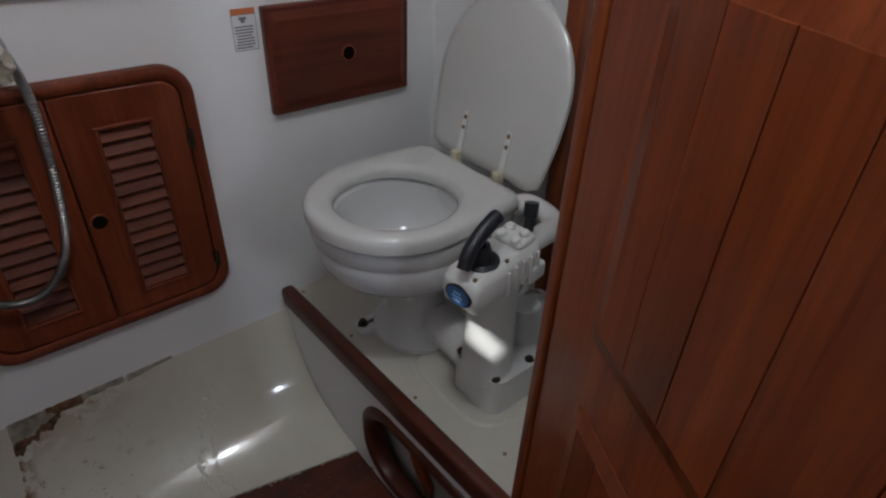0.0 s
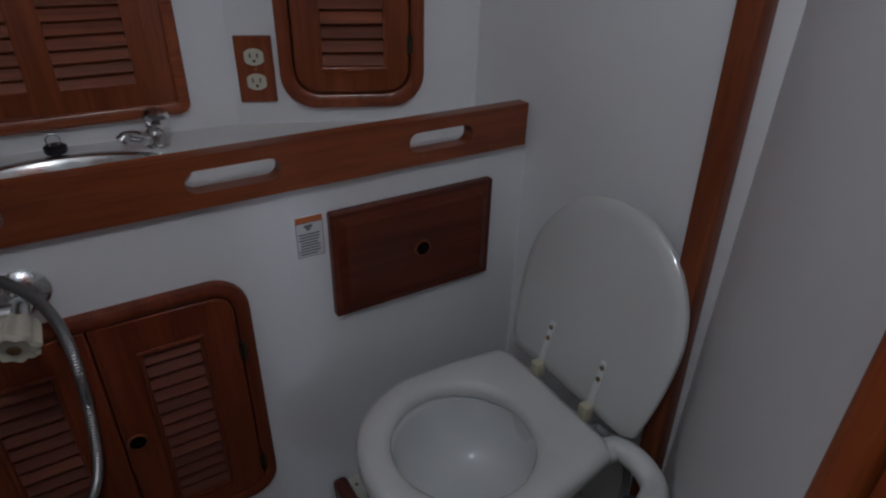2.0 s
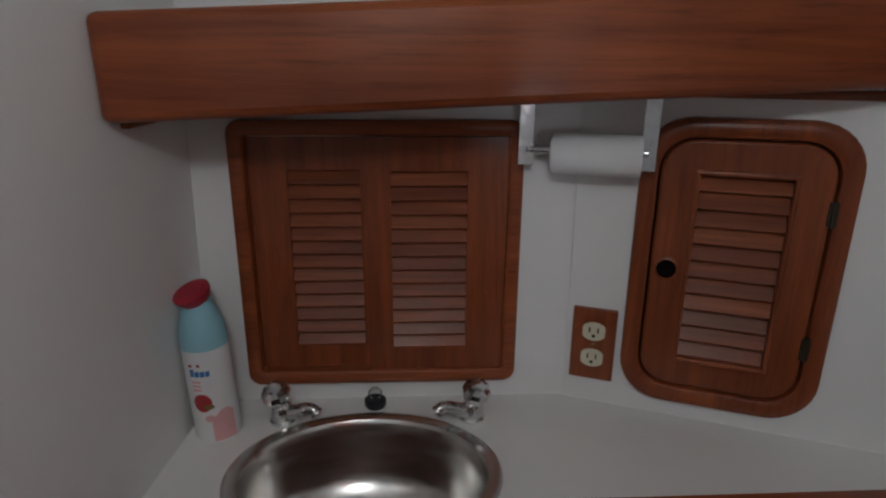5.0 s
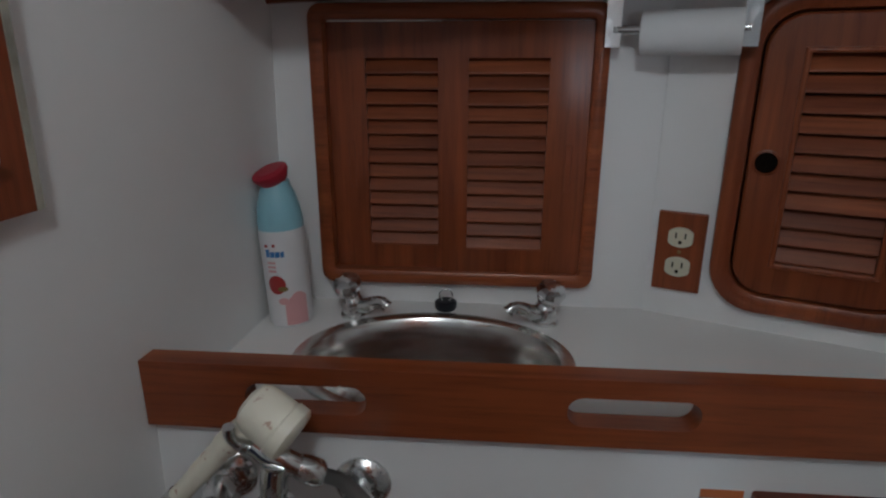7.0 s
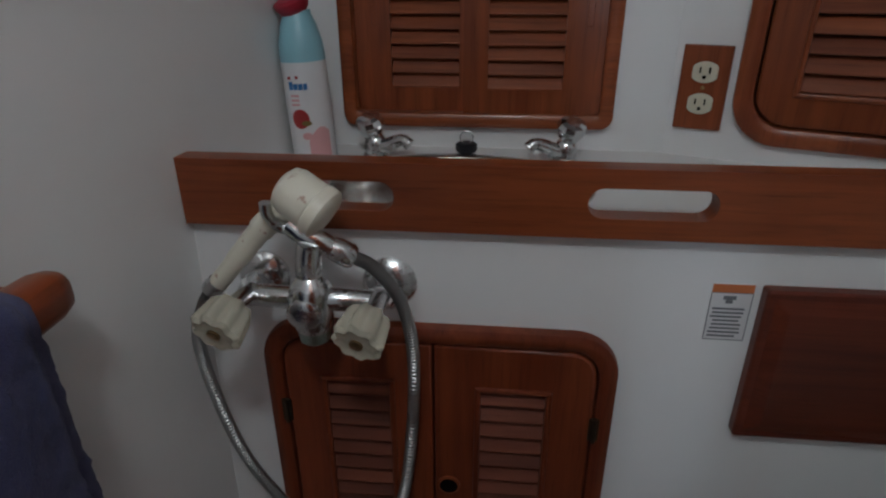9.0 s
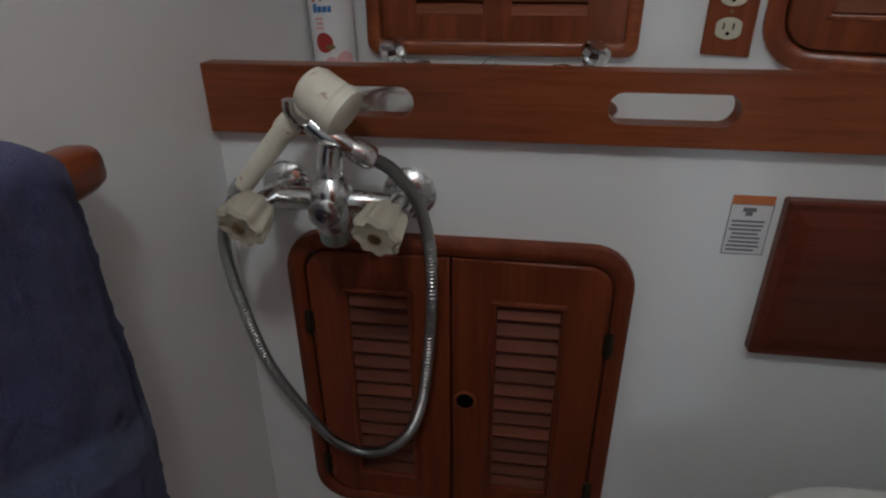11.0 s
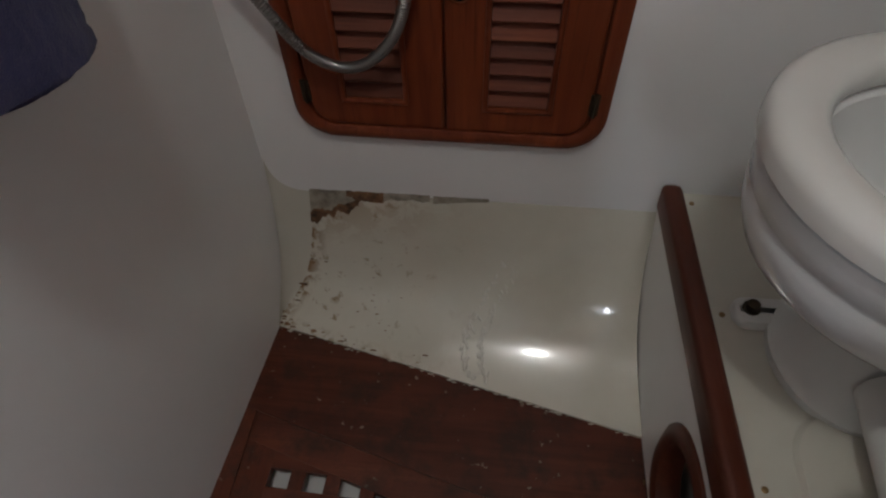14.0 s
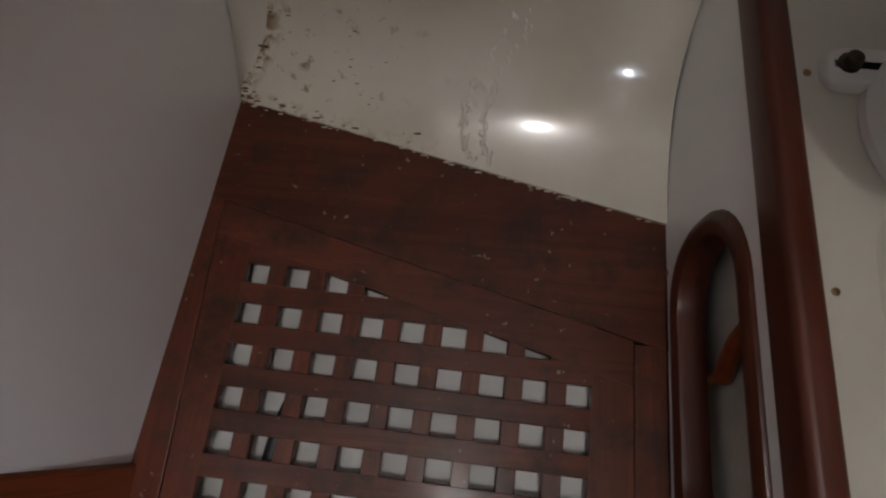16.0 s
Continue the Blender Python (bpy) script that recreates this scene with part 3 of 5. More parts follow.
def door_leaf(thing_ob, m, outer, hole, v0, v1, n, name="door", lip=True, bev=0.004, timber=None, blade=None):
    """A louvred door: moulded leaf with an opening, a bead round it, and its slats."""
    u0, u1, w0, w1 = hole
    bm = cut(slab(outer, v0, v1, bev), [box(u0, u1, v0 - 0.05, v1 + 0.05, w0, w1)])
    bm.transform(m)
    leaf = part(name, bm, timber or W_Z, thing_ob)
    if lip:
        bm = ring(rrect(u0 - 0.006, u1 + 0.006, w0 - 0.006, w1 + 0.006, 0.002, 2), rrect(u0 + 0.001, u1 - 0.001, w0 + 0.001, w1 - 0.001, 0.001, 2), v0 - 0.003, v0 + 0.004, 0.0025)
        bm.transform(m)
        part("bead", bm, timber or W_Z, leaf)
    slats(leaf, m, u0, u1, w0, w1, n, (v0 + v1) / 2 + 0.001, blade or SLAT)
    return leaf


def finger_hole(parent, m, u, w, v, r=0.013):
    bm = lathe([(r * 1.25, 0.0), (r * 1.25, -0.002), (r * 1.05, -0.003), (r * 0.95, -0.001), (r * 0.9, -0.0005)], (u, v, w), (0, 1, 0), 24)
    bm.transform(m)
    o = part("finger_ring", bm, W_Z, parent)
    # flat black disc; the hole's depth is only painted shade
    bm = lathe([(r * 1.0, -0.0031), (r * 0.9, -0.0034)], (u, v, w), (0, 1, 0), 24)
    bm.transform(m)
    part("hole", bm, SHADE_BLACK, o)


# black sheet behind the louvres, painting in the locker's dark inside
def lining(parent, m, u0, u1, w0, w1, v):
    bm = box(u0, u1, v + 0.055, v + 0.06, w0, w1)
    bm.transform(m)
    part("lining", bm, SHADE_BLACK, parent)


def hinge(parent, m, u, w, v):
    bm = box(u - 0.006, u + 0.006, v - 0.0025, v, w - 0.016, w + 0.016, 0.001)
    tube([(u, v - 0.003, w - 0.017), (u, v - 0.003, w + 0.017)], 0.003, 8, bm=bm)
    bm.transform(m)
    part("hinge", bm, VERDIGRIS, parent, "tarnished hinge")


# sliding pair behind the sink
B = Matrix.Translation((0, BACK, 0))
cab = thing("sliding_louvre_cabinet", Matrix.Translation((0.398, BACK, 0.955)), "varnished teak cabinet with two sliding louvred doors", "cabinet")
bm = ring(rrect(0.196, 0.601, 0.962, 1.358, 0.019, 5), rrect(0.217, 0.580, 0.983, 1.337, 0.006, 5), -0.018, 0.018, 0.006)
bm.transform(B)
part("frame", bm, W_X, cab)
left = door_leaf(cab, B, rrect(0.2145, 0.408, 0.9745, 1.3355, 0.002, 2), (0.270, 0.372, 1.018, 1.288), 0.004, 0.018, 13, "sliding_door", False, 0.0)
right = door_leaf(cab, B, rrect(0.379, 0.5815, 0.9745, 1.3355, 0.002, 2), (0.415, 0.524, 1.018, 1.288), -0.010, 0.003, 13, "sliding_door", False, 0.0)
for leaf, u, v in ((left, 0.246, 0.004), (right, 0.556, -0.010)):
    bm = ring(rrect(u - 0.005, u + 0.005, 1.105, 1.175, 0.0049, 5), rrect(u - 0.0035, u + 0.0035, 1.1065, 1.1735, 0.0034, 5), v - 0.0012, v + 0.004, 0.0006)
    bm.transform(B)
    part("finger_groove", bm, W_Z, leaf)
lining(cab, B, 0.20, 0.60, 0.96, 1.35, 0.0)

# single door on the canted wall
cab = thing("wall_locker", K @ Matrix.Translation((0.214, 0, 0.955)), "varnished teak locker with rounded louvred door", "cabinet")
bm = ring(rrect(0.083, 0.342, 0.957, 1.368, 0.062, 8), rrect(0.108, 0.317, 0.983, 1.342, 0.044, 8), -0.017, 0.018, 0.008)
bm.transform(K)
part("frame", bm, W_Z, cab)
leaf = door_leaf(cab, K, rrect(0.110, 0.315, 0.985, 1.340, 0.043, 8), (0.159, 0.270, 1.030, 1.295), -0.012, 0.006, 11)
finger_hole(leaf, K, 0.131, 1.162, -0.0125)
hinge(leaf, K, 0.316, 1.255, -0.0125)
hinge(leaf, K, 0.316, 1.07, -0.0125)
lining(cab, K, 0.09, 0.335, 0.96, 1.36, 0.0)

# double door below the sink
F = Matrix.Translation((0, FRONT, 0))
cab = thing("vanity_locker", Matrix.Translation((0.375, FRONT, 0.36)), "varnished teak locker with two louvred doors below the sink", "cabinet")
bm = ring(rrect(0.170, 0.580, 0.369, 0.816, 0.052, 8), rrect(0.192, 0.558, 0.391, 0.794, 0.034, 8), -0.015, 0.015, 0.008)
bm.transform(F)
part("frame", bm, DUSTY_Z, cab)
n8 = rrect(0.1935, 0.3705, 0.3925, 0.7925, 0.033, 8)
lp = [p for p in n8]
for i in range(18):
    lp[i] = (0.3705, 0.3925 if i < 9 else 0.7925)
lp = lp[8:10] + lp[18:]
rp = [((0.3720 if x > 0.37 else 0.7505 - x), z) for x, z in reversed(lp)]
left = door_leaf(cab, F, lp, (0.243, 0.320, 0.435, 0.738), -0.012, 0.004, 13, timber=DUSTY_Z, blade=DUSTY_SLAT)
right = door_leaf(cab, F, rp, (0.426, 0.503, 0.431, 0.734), -0.012, 0.004, 13, timber=DUSTY_Z, blade=DUSTY_SLAT)
finger_hole(right, F, 0.390, 0.586, -0.0125, 0.0115)
for leaf, u in ((left, 0.192), (right, 0.559)):
    hinge(leaf, F, u, 0.69, -0.0125)
    hinge(leaf, F, u, 0.445, -0.0125)
lining(cab, F, 0.185, 0.565, 0.38, 0.79, 0.0)

# drawer
dr = thing("drawer", Matrix.Translation((0.869, FRONT, 0.685)), "varnished teak drawer with a raised panel front", "drawer")
part("drawer_front", slab(rrect(0.713, 1.011, 0.695, 0.882, 0.003, 2), FRONT - 0.014, FRONT + 0.004, 0.003), DARK_X, dr)
o = rrect(0.720, 1.004, 0.702, 0.875, 0.002, 2)
i_ = rrect(0.736, 0.988, 0.718, 0.859, 0.002, 2)
bm = loft([[(x, FRONT - 0.013, z) for x, z in o], [(x, FRONT - 0.020, z) for x, z in i_]], cap=(False, True))
part("raised_panel", bm, DARK_X, dr)
finger_hole(dr, F, 0.868, 0.788, -0.0205, 0.012)
part("drawer_box", box(0.742, 0.985, FRONT + 0.005, FRONT + 0.20, 0.72, 0.857), SHADE_BLACK, dr)

# ---- safety sticker ----
rnd = random.Random(4)
st = thing("safety_sticker", Matrix.Translation((0.687, FRONT, 0.815)), "white notice sticker with an orange header", "sticker")
part("sheet", box(0.663, 0.7055, FRONT - 0.0008, FRONT - 0.0001, 0.814, 0.882), CANWHITE, st, smooth=False)
part("header", box(0.6635, 0.705, FRONT - 0.0013, FRONT - 0.0009, 0.872, 0.8815), ORANGE, st, "orange header strip", smooth=False)
bm = bmesh.new()
box(0.676, 0.689, FRONT - 0.0013, FRONT - 0.0009, 0.8635, 0.868, bm=bm)
box(0.679, 0.686, FRONT - 0.0013, FRONT - 0.0009, 0.859, 0.8632, bm=bm)
part("pictogram", bm, INK, st, smooth=False)
bm = ring(rrect(0.6632, 0.7053, 0.8142, 0.872, 0.0005, 2), rrect(0.6640, 0.7045, 0.8150, 0.8712, 0.0004, 2), FRONT - 0.0013, FRONT - 0.0009, 0.0)
part("border", bm, INK, st, smooth=False)
bars(0.666, 0.700, 0.817, 0.855, 8, 0.0022, -0.0009, F, rnd, st, INK)

# ---- socket on the canted wall ----
so = thing("power_socket", K @ Matrix.Translation((0.042, 0, 0.97)), "duplex power socket on a reddish teak plate", "socket")
bm = box(0.010, 0.074, -0.008, -0.0005, 0.970, 1.085, 0.0015)
bm.transform(K)
part("plate", bm, W_Z, so)
for w in (1.0495, 1.0065):
    bm = slab([(0.042 + 0.0165 * max(-1, min(1, 1.18 * math.cos(a))), w + 0.0145 * math.sin(a)) for a in (2 * math.pi * k / 28 for k in range(28))], -0.0115, -0.006, 0.001)
    bm.transform(K)
    face = part("receptacle", bm, IVORY, so, "ivory receptacle")
    # slots are thin black bars on the face, their shade in the colour
    bm = bmesh.new()
    for du in (-0.0062, 0.0062):
        box(0.042 + du - 0.0011, 0.042 + du + 0.0011, -0.0121, -0.0110, w - 0.001, w + 0.007, bm=bm)
    lathe([(0.0026, -0.0006), (0.0026, 0.0006)], (0.042, -0.0115, w - 0.0065), (0, 1, 0), 10, bm=bm)
    bm.transform(K)
    part("slots", bm, SHADE_BLACK, face)
bm = lathe([(0.003, 0), (0.003, 0.001), (0.001, 0.002)], (0.042, -0.008, 1.028), (0, -1, 0), 10)
bm.transform(K)
part("screw", bm, BRASS, so)

# ---- sink ----
sink = thing("oval_sink", (0.381, 1.276, WORK), "oval brushed steel sink set into the worktop", "sink")
C = (0.381, 1.276)
prof = [(0.178, 0.137, 0.0005), (0.177, 0.136, 0.003), (0.171, 0.130, 0.0035), (0.160, 0.119, 0.002), (0.156, 0.115, -0.004), (0.151, 0.109, -0.03), (0.142, 0.098, -0.075), (0.11, 0.074, -0.105), (0.06, 0.04, -0.115), (0.02, 0.02, -0.117)]
secs = [[(x, y, WORK + h) for x, y in oval(C[0], C[1], a, b, 56)] for a, b, h in prof]
part("basin", loft(secs, cap=(False, True)), STEEL, sink)
part("drain", lathe([(0.022, 0.0), (0.022, 0.002), (0.016, 0.003), (0.012, 0.001)], (C[0], C[1], WORK - 0.1165), (0, 0, 1), 20), CHROME, sink)


POLISHED = metal("polished_chrome", (0.72, 0.73, 0.74), 0.07, 0.2)


def tap(x, y, sign):
    """Small basin tap: flanged body, arched spout to one side, faceted knob on a leaning stem."""
    t = thing("basin_tap", (x, y, WORK), "small chrome basin tap with a faceted knob", "tap", "basin taps")
    part("base", lathe([(0.0195, 0), (0.0195, 0.003), (0.0165, 0.006), (0.0160, 0.020), (0.0135, 0.028), (0.010, 0.032)], (x, y, WORK), (0, 0, 1), 24), CHROME, t)
    s = smooth_path([(x, y, WORK + 0.012), (x + sign * 0.018, y - 0.006, WORK + 0.017), (x + sign * 0.034, y - 0.012, WORK + 0.025), (x + sign * 0.046, y - 0.017, WORK + 0.028), (x + sign * 0.054, y - 0.020, WORK + 0.022)])
    n = len(s)
    part("spout", tube(s, [0.0125 - 0.0045 * min(1.0, 1.4 * i / n) + (0.0012 if i > 0.86 * n else 0) for i in range(n)], 16), CHROME, t)
    tip = Vector((-0.20 * sign, -0.42, 1)).normalized()
    part("stem", lathe([(0.0085, 0), (0.0085, 0.014)], Vector((x, y, WORK + 0.026)), tip, 14), CHROME, t)
    part("knob", lathe([(0.009, 0), (0.0165, 0.003), (0.0205, 0.012), (0.0215, 0.018), (0.0185, 0.025), (0.011, 0.0275), (0.004, 0.028)], Vector((x, y, WORK + 0.026)) + tip * 0.010, tip, 10), POLISHED, t, "faceted chrome knob", smooth=False)
    return t


tap(0.253, 1.402, 1)
tap(0.531, 1.398, -1)
pl = thing("sink_plug", (0.386, 1.434, WORK), "black rubber sink plug with a wire ring", "plug")
part("stopper", lathe([(0.014, 0), (0.0165, 0.004), (0.0165, 0.012), (0.013, 0.014)], (0.386, 1.434, WORK), (0, 0, 1), 20), BLACK, pl)
part("pull_ring", tube([(0.386 + 0.010 * math.cos(a), 1.434, WORK + 0.022 + 0.010 * math.sin(a)) for a in (2 * math.pi * k / 20 for k in range(21))], 0.0012, 6), CHROME, pl)

# ---- paper roll below the shelf ----
ph = thing("paper_holder", (0.67, 1.42, 1.32), "chrome holder with a white paper roll", "paper holder")
a_, b_ = Vector((0.600, 1.432, 0)), Vector((0.748, 1.378, 0))
along = (b_ - a_).normalized()
for p in (a_, b_):
    bm = bmesh.new()
    for q0, q1 in (((0, 1.305), (0, 1.40)),):
        c0 = p
        b2 = box(-0.010, 0.010, -0.0045, -0.002, 1.300, 1.392, 0.001)
        box(-0.010, 0.010, -0.003, 0.024, 1.385, 1.3885, 0.001, bm=b2)
        lathe([(0.009, 0), (0.009, 0.008)], (0, -0.002, 1.322), (0, 1, 0), 18, bm=b2)
        b2.transform(Matrix.Translation(c0) @ Matrix.Rotation(math.atan2(along.y, along.x), 4, "Z"))
        join(bm, b2)
    part("bracket", bm, POLISHED, ph)
part("rod", tube([a_ + Vector((0, 0, 1.322)), b_ + Vector((0, 0, 1.322))], 0.006, 14), CHROME, ph)
r0, r1 = a_ + along * 0.035, b_ - along * 0.008
bm = tube([r0 + Vector((0, 0, 1.318)), r0 + along * 0.001 + Vector((0, 0, 1.318)), r1 + Vector((0, 0, 1.318))], [0.0255, 0.0268, 0.0268], 36)
part("roll", bm, PAPER, ph, "white paper roll")

# ---- spray can ----
lean = Matrix.Translation((0.168, 1.379, WORK)) @ Matrix.Rotation(radians(-2.5), 4, "Y")
can = thing("spray_can", lean, "white and aqua air freshener can with red cap", "spray can")
R = 0.031


def can_part(name, prof, m, label=""):
    return part(name, lathe(prof, (0, 0, 0), (0, 0, 1), 40), m, can, label, local=True)


can_part("body", [(R - 0.002, 0), (R, 0.003), (R, 0.136), (R - 0.0003, 0.139)], CANWHITE)
can_part("shoulder", [(R - 0.0003, 0.138), (R - 0.0002, 0.148), (R - 0.002, 0.165), (R - 0.007, 0.185), (R - 0.012, 0.197), (R - 0.0125, 0.203)], AQUA, "aqua shoulder")
bm = lathe([(0.015, 0), (0.0195, 0.004), (0.0245, 0.014), (0.0245, 0.018), (0.017, 0.021)], (0, 0, 0.200), (-0.25, -0.35, 1), 32)
part("cap", bm, RED, can, "red cap", local=True)


def wrap(pts, r):
    """A flat print bent round the can; pts are (arc in metres, height), 0 faces the room."""
    return [(r * math.sin(a / R), -r * math.cos(a / R), z) for a, z in pts]


def print_on(name, outline, m, proud=0.0004):
    n = 12
    zs = [p[1] for p in outline]
    bm = bmesh.new()
    vs = [bm.verts.new(p) for p in wrap(outline, R + proud)]
    bm.faces.new(vs)
    bmesh.ops.triangulate(bm, faces=bm.faces[:])
    ret = bmesh.ops.extrude_face_region(bm, geom=bm.faces[:])
    for v in (g for g in ret["geom"] if isinstance(g, bmesh.types.BMVert)):
        v.co.x *= (R - 0.0004) / R
        v.co.y *= (R - 0.0004) / R
    return part(name, bm, m, can, smooth=False, local=True)


def blob(ca, cz, ra, rz, n=20):
    return [(ca + ra * math.cos(2 * math.pi * k / n), cz + rz * math.sin(2 * math.pi * k / n)) for k in range(n)]


print_on("apple_print", blob(-0.004, 0.064, 0.0125, 0.0135), APPLE, 0.0010)
print_on("leaf_print", blob(0.004, 0.058, 0.007, 0.0035), plain("olive_print", (0.2, 0.15, 0.04)), 0.0014)
for k in range(5):
    a0 = 0.004 + k * 0.006
    print_on("pink_swirl", [(a0, 0.004), (a0 + 0.007, 0.004), (a0 + 0.007, 0.030 + 0.022 * math.sin(0.6 + k * 0.45)), (a0, 0.030 + 0.022 * math.sin(0.15 + k * 0.45))], PINK, 0.0007)
print_on("petal_print", blob(0.003, 0.040, 0.007, 0.005), PINK, 0.0012)
for k, (a0, w, h) in enumerate(((-0.015, 0.006, 0.011), (-0.008, 0.006, 0.008), (-0.001, 0.006, 0.008), (0.006, 0.005, 0.008))):
    print_on("lettering_bar", [(a0, 0.103), (a0 + w, 0.104), (a0 + w, 0.104 + h), (a0, 0.103 + h)], BLUE, 0.0008)
print_on("red_bar", [(-0.016, 0.117), (0.0, 0.118), (0.0, 0.122), (-0.016, 0.121)], APPLE, 0.0008)
for z in (0.094, 0.088, 0.082):
    print_on("small_bar", [(-0.014, z), (-0.002, z), (-0.002, z + 0.003), (-0.014, z + 0.003)], PINK, 0.0008)

wc = thing("wall_clip", (0.228, BACK, 1.0), "small white plastic clip on the wall", "clip")
part("clip_body", box(0.149, 0.161, BACK - 0.022, BACK - 0.0005, 0.985, 1.03, 0.003), PLASTIC, wc)

# ---- shower mixer ----
mx = thing("shower_mixer", (0.255, FRONT, 0.87), "tarnished chrome shower mixer with clear knobs and a hand shower", "shower mixer")
for x, z in ((0.182, 0.868), (0.324, 0.866)):
    part("flange", lathe([(0.030, 0), (0.030, 0.003), (0.024, 0.010), (0.014, 0.013)], (x, FRONT, z), (0, -1, 0), 28), CHROME, mx)
    part("elbow", tube(smooth_path([(x, FRONT - 0.008, z), (x, FRONT - 0.035, z + 0.004), (x + (0.012 if x < 0.25 else -0.006), FRONT - 0.068, z + 0.013)]), 0.0125, 16), CHROME, mx)
    part("nut", lathe([(0.016, 0), (0.0165, 0.012), (0.014, 0.015)], (x, FRONT - 0.022, z), (0, -1, 0), 6), CHROME, mx)
part("crossbar", tube(smooth_path([(0.196, 1.048, 0.884), (0.235, 1.042, 0.886), (0.262, 1.040, 0.886), (0.29, 1.042, 0.886), (0.322, 1.05, 0.880)]), 0.0115, 16), CHROME, mx)
part("centre_body", lathe([(0.016, -0.034), (0.019, -0.028), (0.0215, -0.012), (0.0215, 0.010), (0.018, 0.018), (0.012, 0.026)], (0.262, 1.040, 0.886), (0, 0, 1), 24), CHROME, mx)
part("cap", lathe([(0.0165, 0), (0.0165, 0.006), (0.013, 0.009), (0.006, 0.0095)], (0.260, 1.024, 0.880), (0, -1, -0.1), 24), CHROME, mx)
part("underside_nut", lathe([(0.017, 0), (0.015, 0.012), (0.010, 0.016)], (0.262, 1.040, 0.854), (0, 0, -1), 20), metal("green_tarnished_chrome", (0.4, 0.5, 0.45), 0.25, 0.6), mx)
for x, z in ((0.197, 0.893), (0.327, 0.891)):
    part("stem", tube([(x, 1.05, z - 0.006), (x, 1.005, z - 0.001)], 0.009, 14), CHROME, mx)
    kd = Vector((-0.22, -1, -0.38)).normalized()
    kc = Vector((x, 1.014, z - 0.002))
    kn = part("knob", lathe([(0.011, 0), (0.0175, 0.003), (0.0205, 0.010), (0.0225, 0.026), (0.0235, 0.034), (0.0195, 0.038), (0.015, 0.0355), (0.0075, 0.0362)], kc, kd, 64, lobes=8, depth=0.10), ACRYLIC, mx, "yellowed clear fluted knob")
    part("knob_cap", lathe([(0.0065, 0), (0.0065, 0.002), (0.003, 0.003)], kc + kd * 0.0362, kd, 16), BRASS, kn)
    part("knob_core", lathe([(0.006, 0), (0.006, 0.034)], kc, kd, 12), CHROME, kn)
part("riser", tube(smooth_path([(0.262, 1.04, 0.90), (0.262, 1.043, 0.925), (0.265, 1.045, 0.945)]), [0.0125] * 16 + [0.014], 16), CHROME, mx)
part("cradle_arm", tube(smooth_path([(0.246, 1.046, 0.962), (0.258, 1.045, 0.953), (0.272, 1.046, 0.946), (0.287, 1.05, 0.935)]), 0.0105, 16), CHROME, mx)
part("hook", tube(smooth_path([(0.250, 1.048, 0.955), (0.237, 1.043, 0.962), (0.231, 1.035, 0.975), (0.231, 1.033, 0.987)]), [0.0065] * 12 + [0.0055] * 13, 12), CHROME, mx)
part("hose_nut", tube([(0.283, 1.049, 0.938), (0.290, 1.051, 0.934), (0.300, 1.053, 0.928), (0.304, 1.054, 0.926)], [0.011, 0.0125, 0.0125, 0.010], 18), CHROME, mx)

hs = thing("hand_shower", (0.26, 1.06, 0.95), "cream plastic hand shower resting in its cradle", "hand shower")
part("handle", tube(smooth_path([(0.158, 1.058, 0.887), (0.185, 1.056, 0.918), (0.215, 1.054, 0.952), (0.240, 1.054, 0.975)]), [0.0098] * 8 + [0.0108] * 8 + [0.0125] * 9, 18), SHOWER_CREAM, hs)
ax = Vector((0.52, -0.12, -0.34)).normalized()
hc = Vector((0.262, 1.052, 0.983))
hd = part("head", lathe([(0.013, -0.027), (0.0205, -0.023), (0.0235, -0.015), (0.0243, 0.009), (0.0235, 0.011)], hc, ax, 36), SHOWER_CREAM, hs)
part("spray_face", lathe([(0.0243, 0.0105), (0.0256, 0.012), (0.0256, 0.022), (0.022, 0.025), (0.006, 0.026)], hc, ax, 40, lobes=20, depth=0.012), SHOWER_CREAM, hd)
part("ferrule", tube([(0.150, 1.058, 0.880), (0.160, 1.058, 0.890)], 0.0105, 16), CHROME, hs)

# ribbed metal hose, one long loop
path = smooth_path([(0.302, 1.054, 0.927), (0.322, 1.062, 0.910), (0.345, 1.070, 0.868), (0.355, 1.074, 0.80), (0.350, 1.076, 0.69), (0.336, 1.078, 0.59), (0.311, 1.08, 0.532), (0.268, 1.082, 0.500), (0.220, 1.08, 0.515), (0.180, 1.076, 0.574), (0.146, 1.07, 0.652), (0.130, 1.062, 0.745), (0.127, 1.056, 0.82), (0.140, 1.056, 0.862), (0.153, 1.058, 0.882)], 84)
bm = tube(path, [0.0064 + 0.0006 * (1 if i % 4 < 2 else -1) for i in range(len(path))], 10)
solid("shower_hose", bm, metal("dull_hose_steel", (0.36, 0.355, 0.345), 0.30, 0.06), "ribbed grey metal shower hose hanging in a loop", "hose")

# ---- toilet ----
TC = (0.80, 0.845)


def d_outline(xf, xb, half, n=56, back_half=None, cx=None, inset=0.0):
    """Plan of seat and lid: round in front (towards -x), straight behind."""
    cx = cx if cx is not None else xf + half
    bh = back_half or half * 0.93
    A = (xb - cx) / math.sqrt(max(1e-4, 1 - (bh / half) ** 2))
    pts = []
    for k in range(n):
        a = 2 * math.pi * k / n
        dx, dy = math.cos(a), math.sin(a)
        if dx < 0:
            r = 1 / math.hypot(dx / (cx - xf), dy / half)
        else:
            r = min(1 / math.hypot(dx / A, dy / half), (xb - cx) / dx if dx > 1e-6 else 9)
        pts.append((cx + r * dx, TC[1] + r * dy))
    return pts


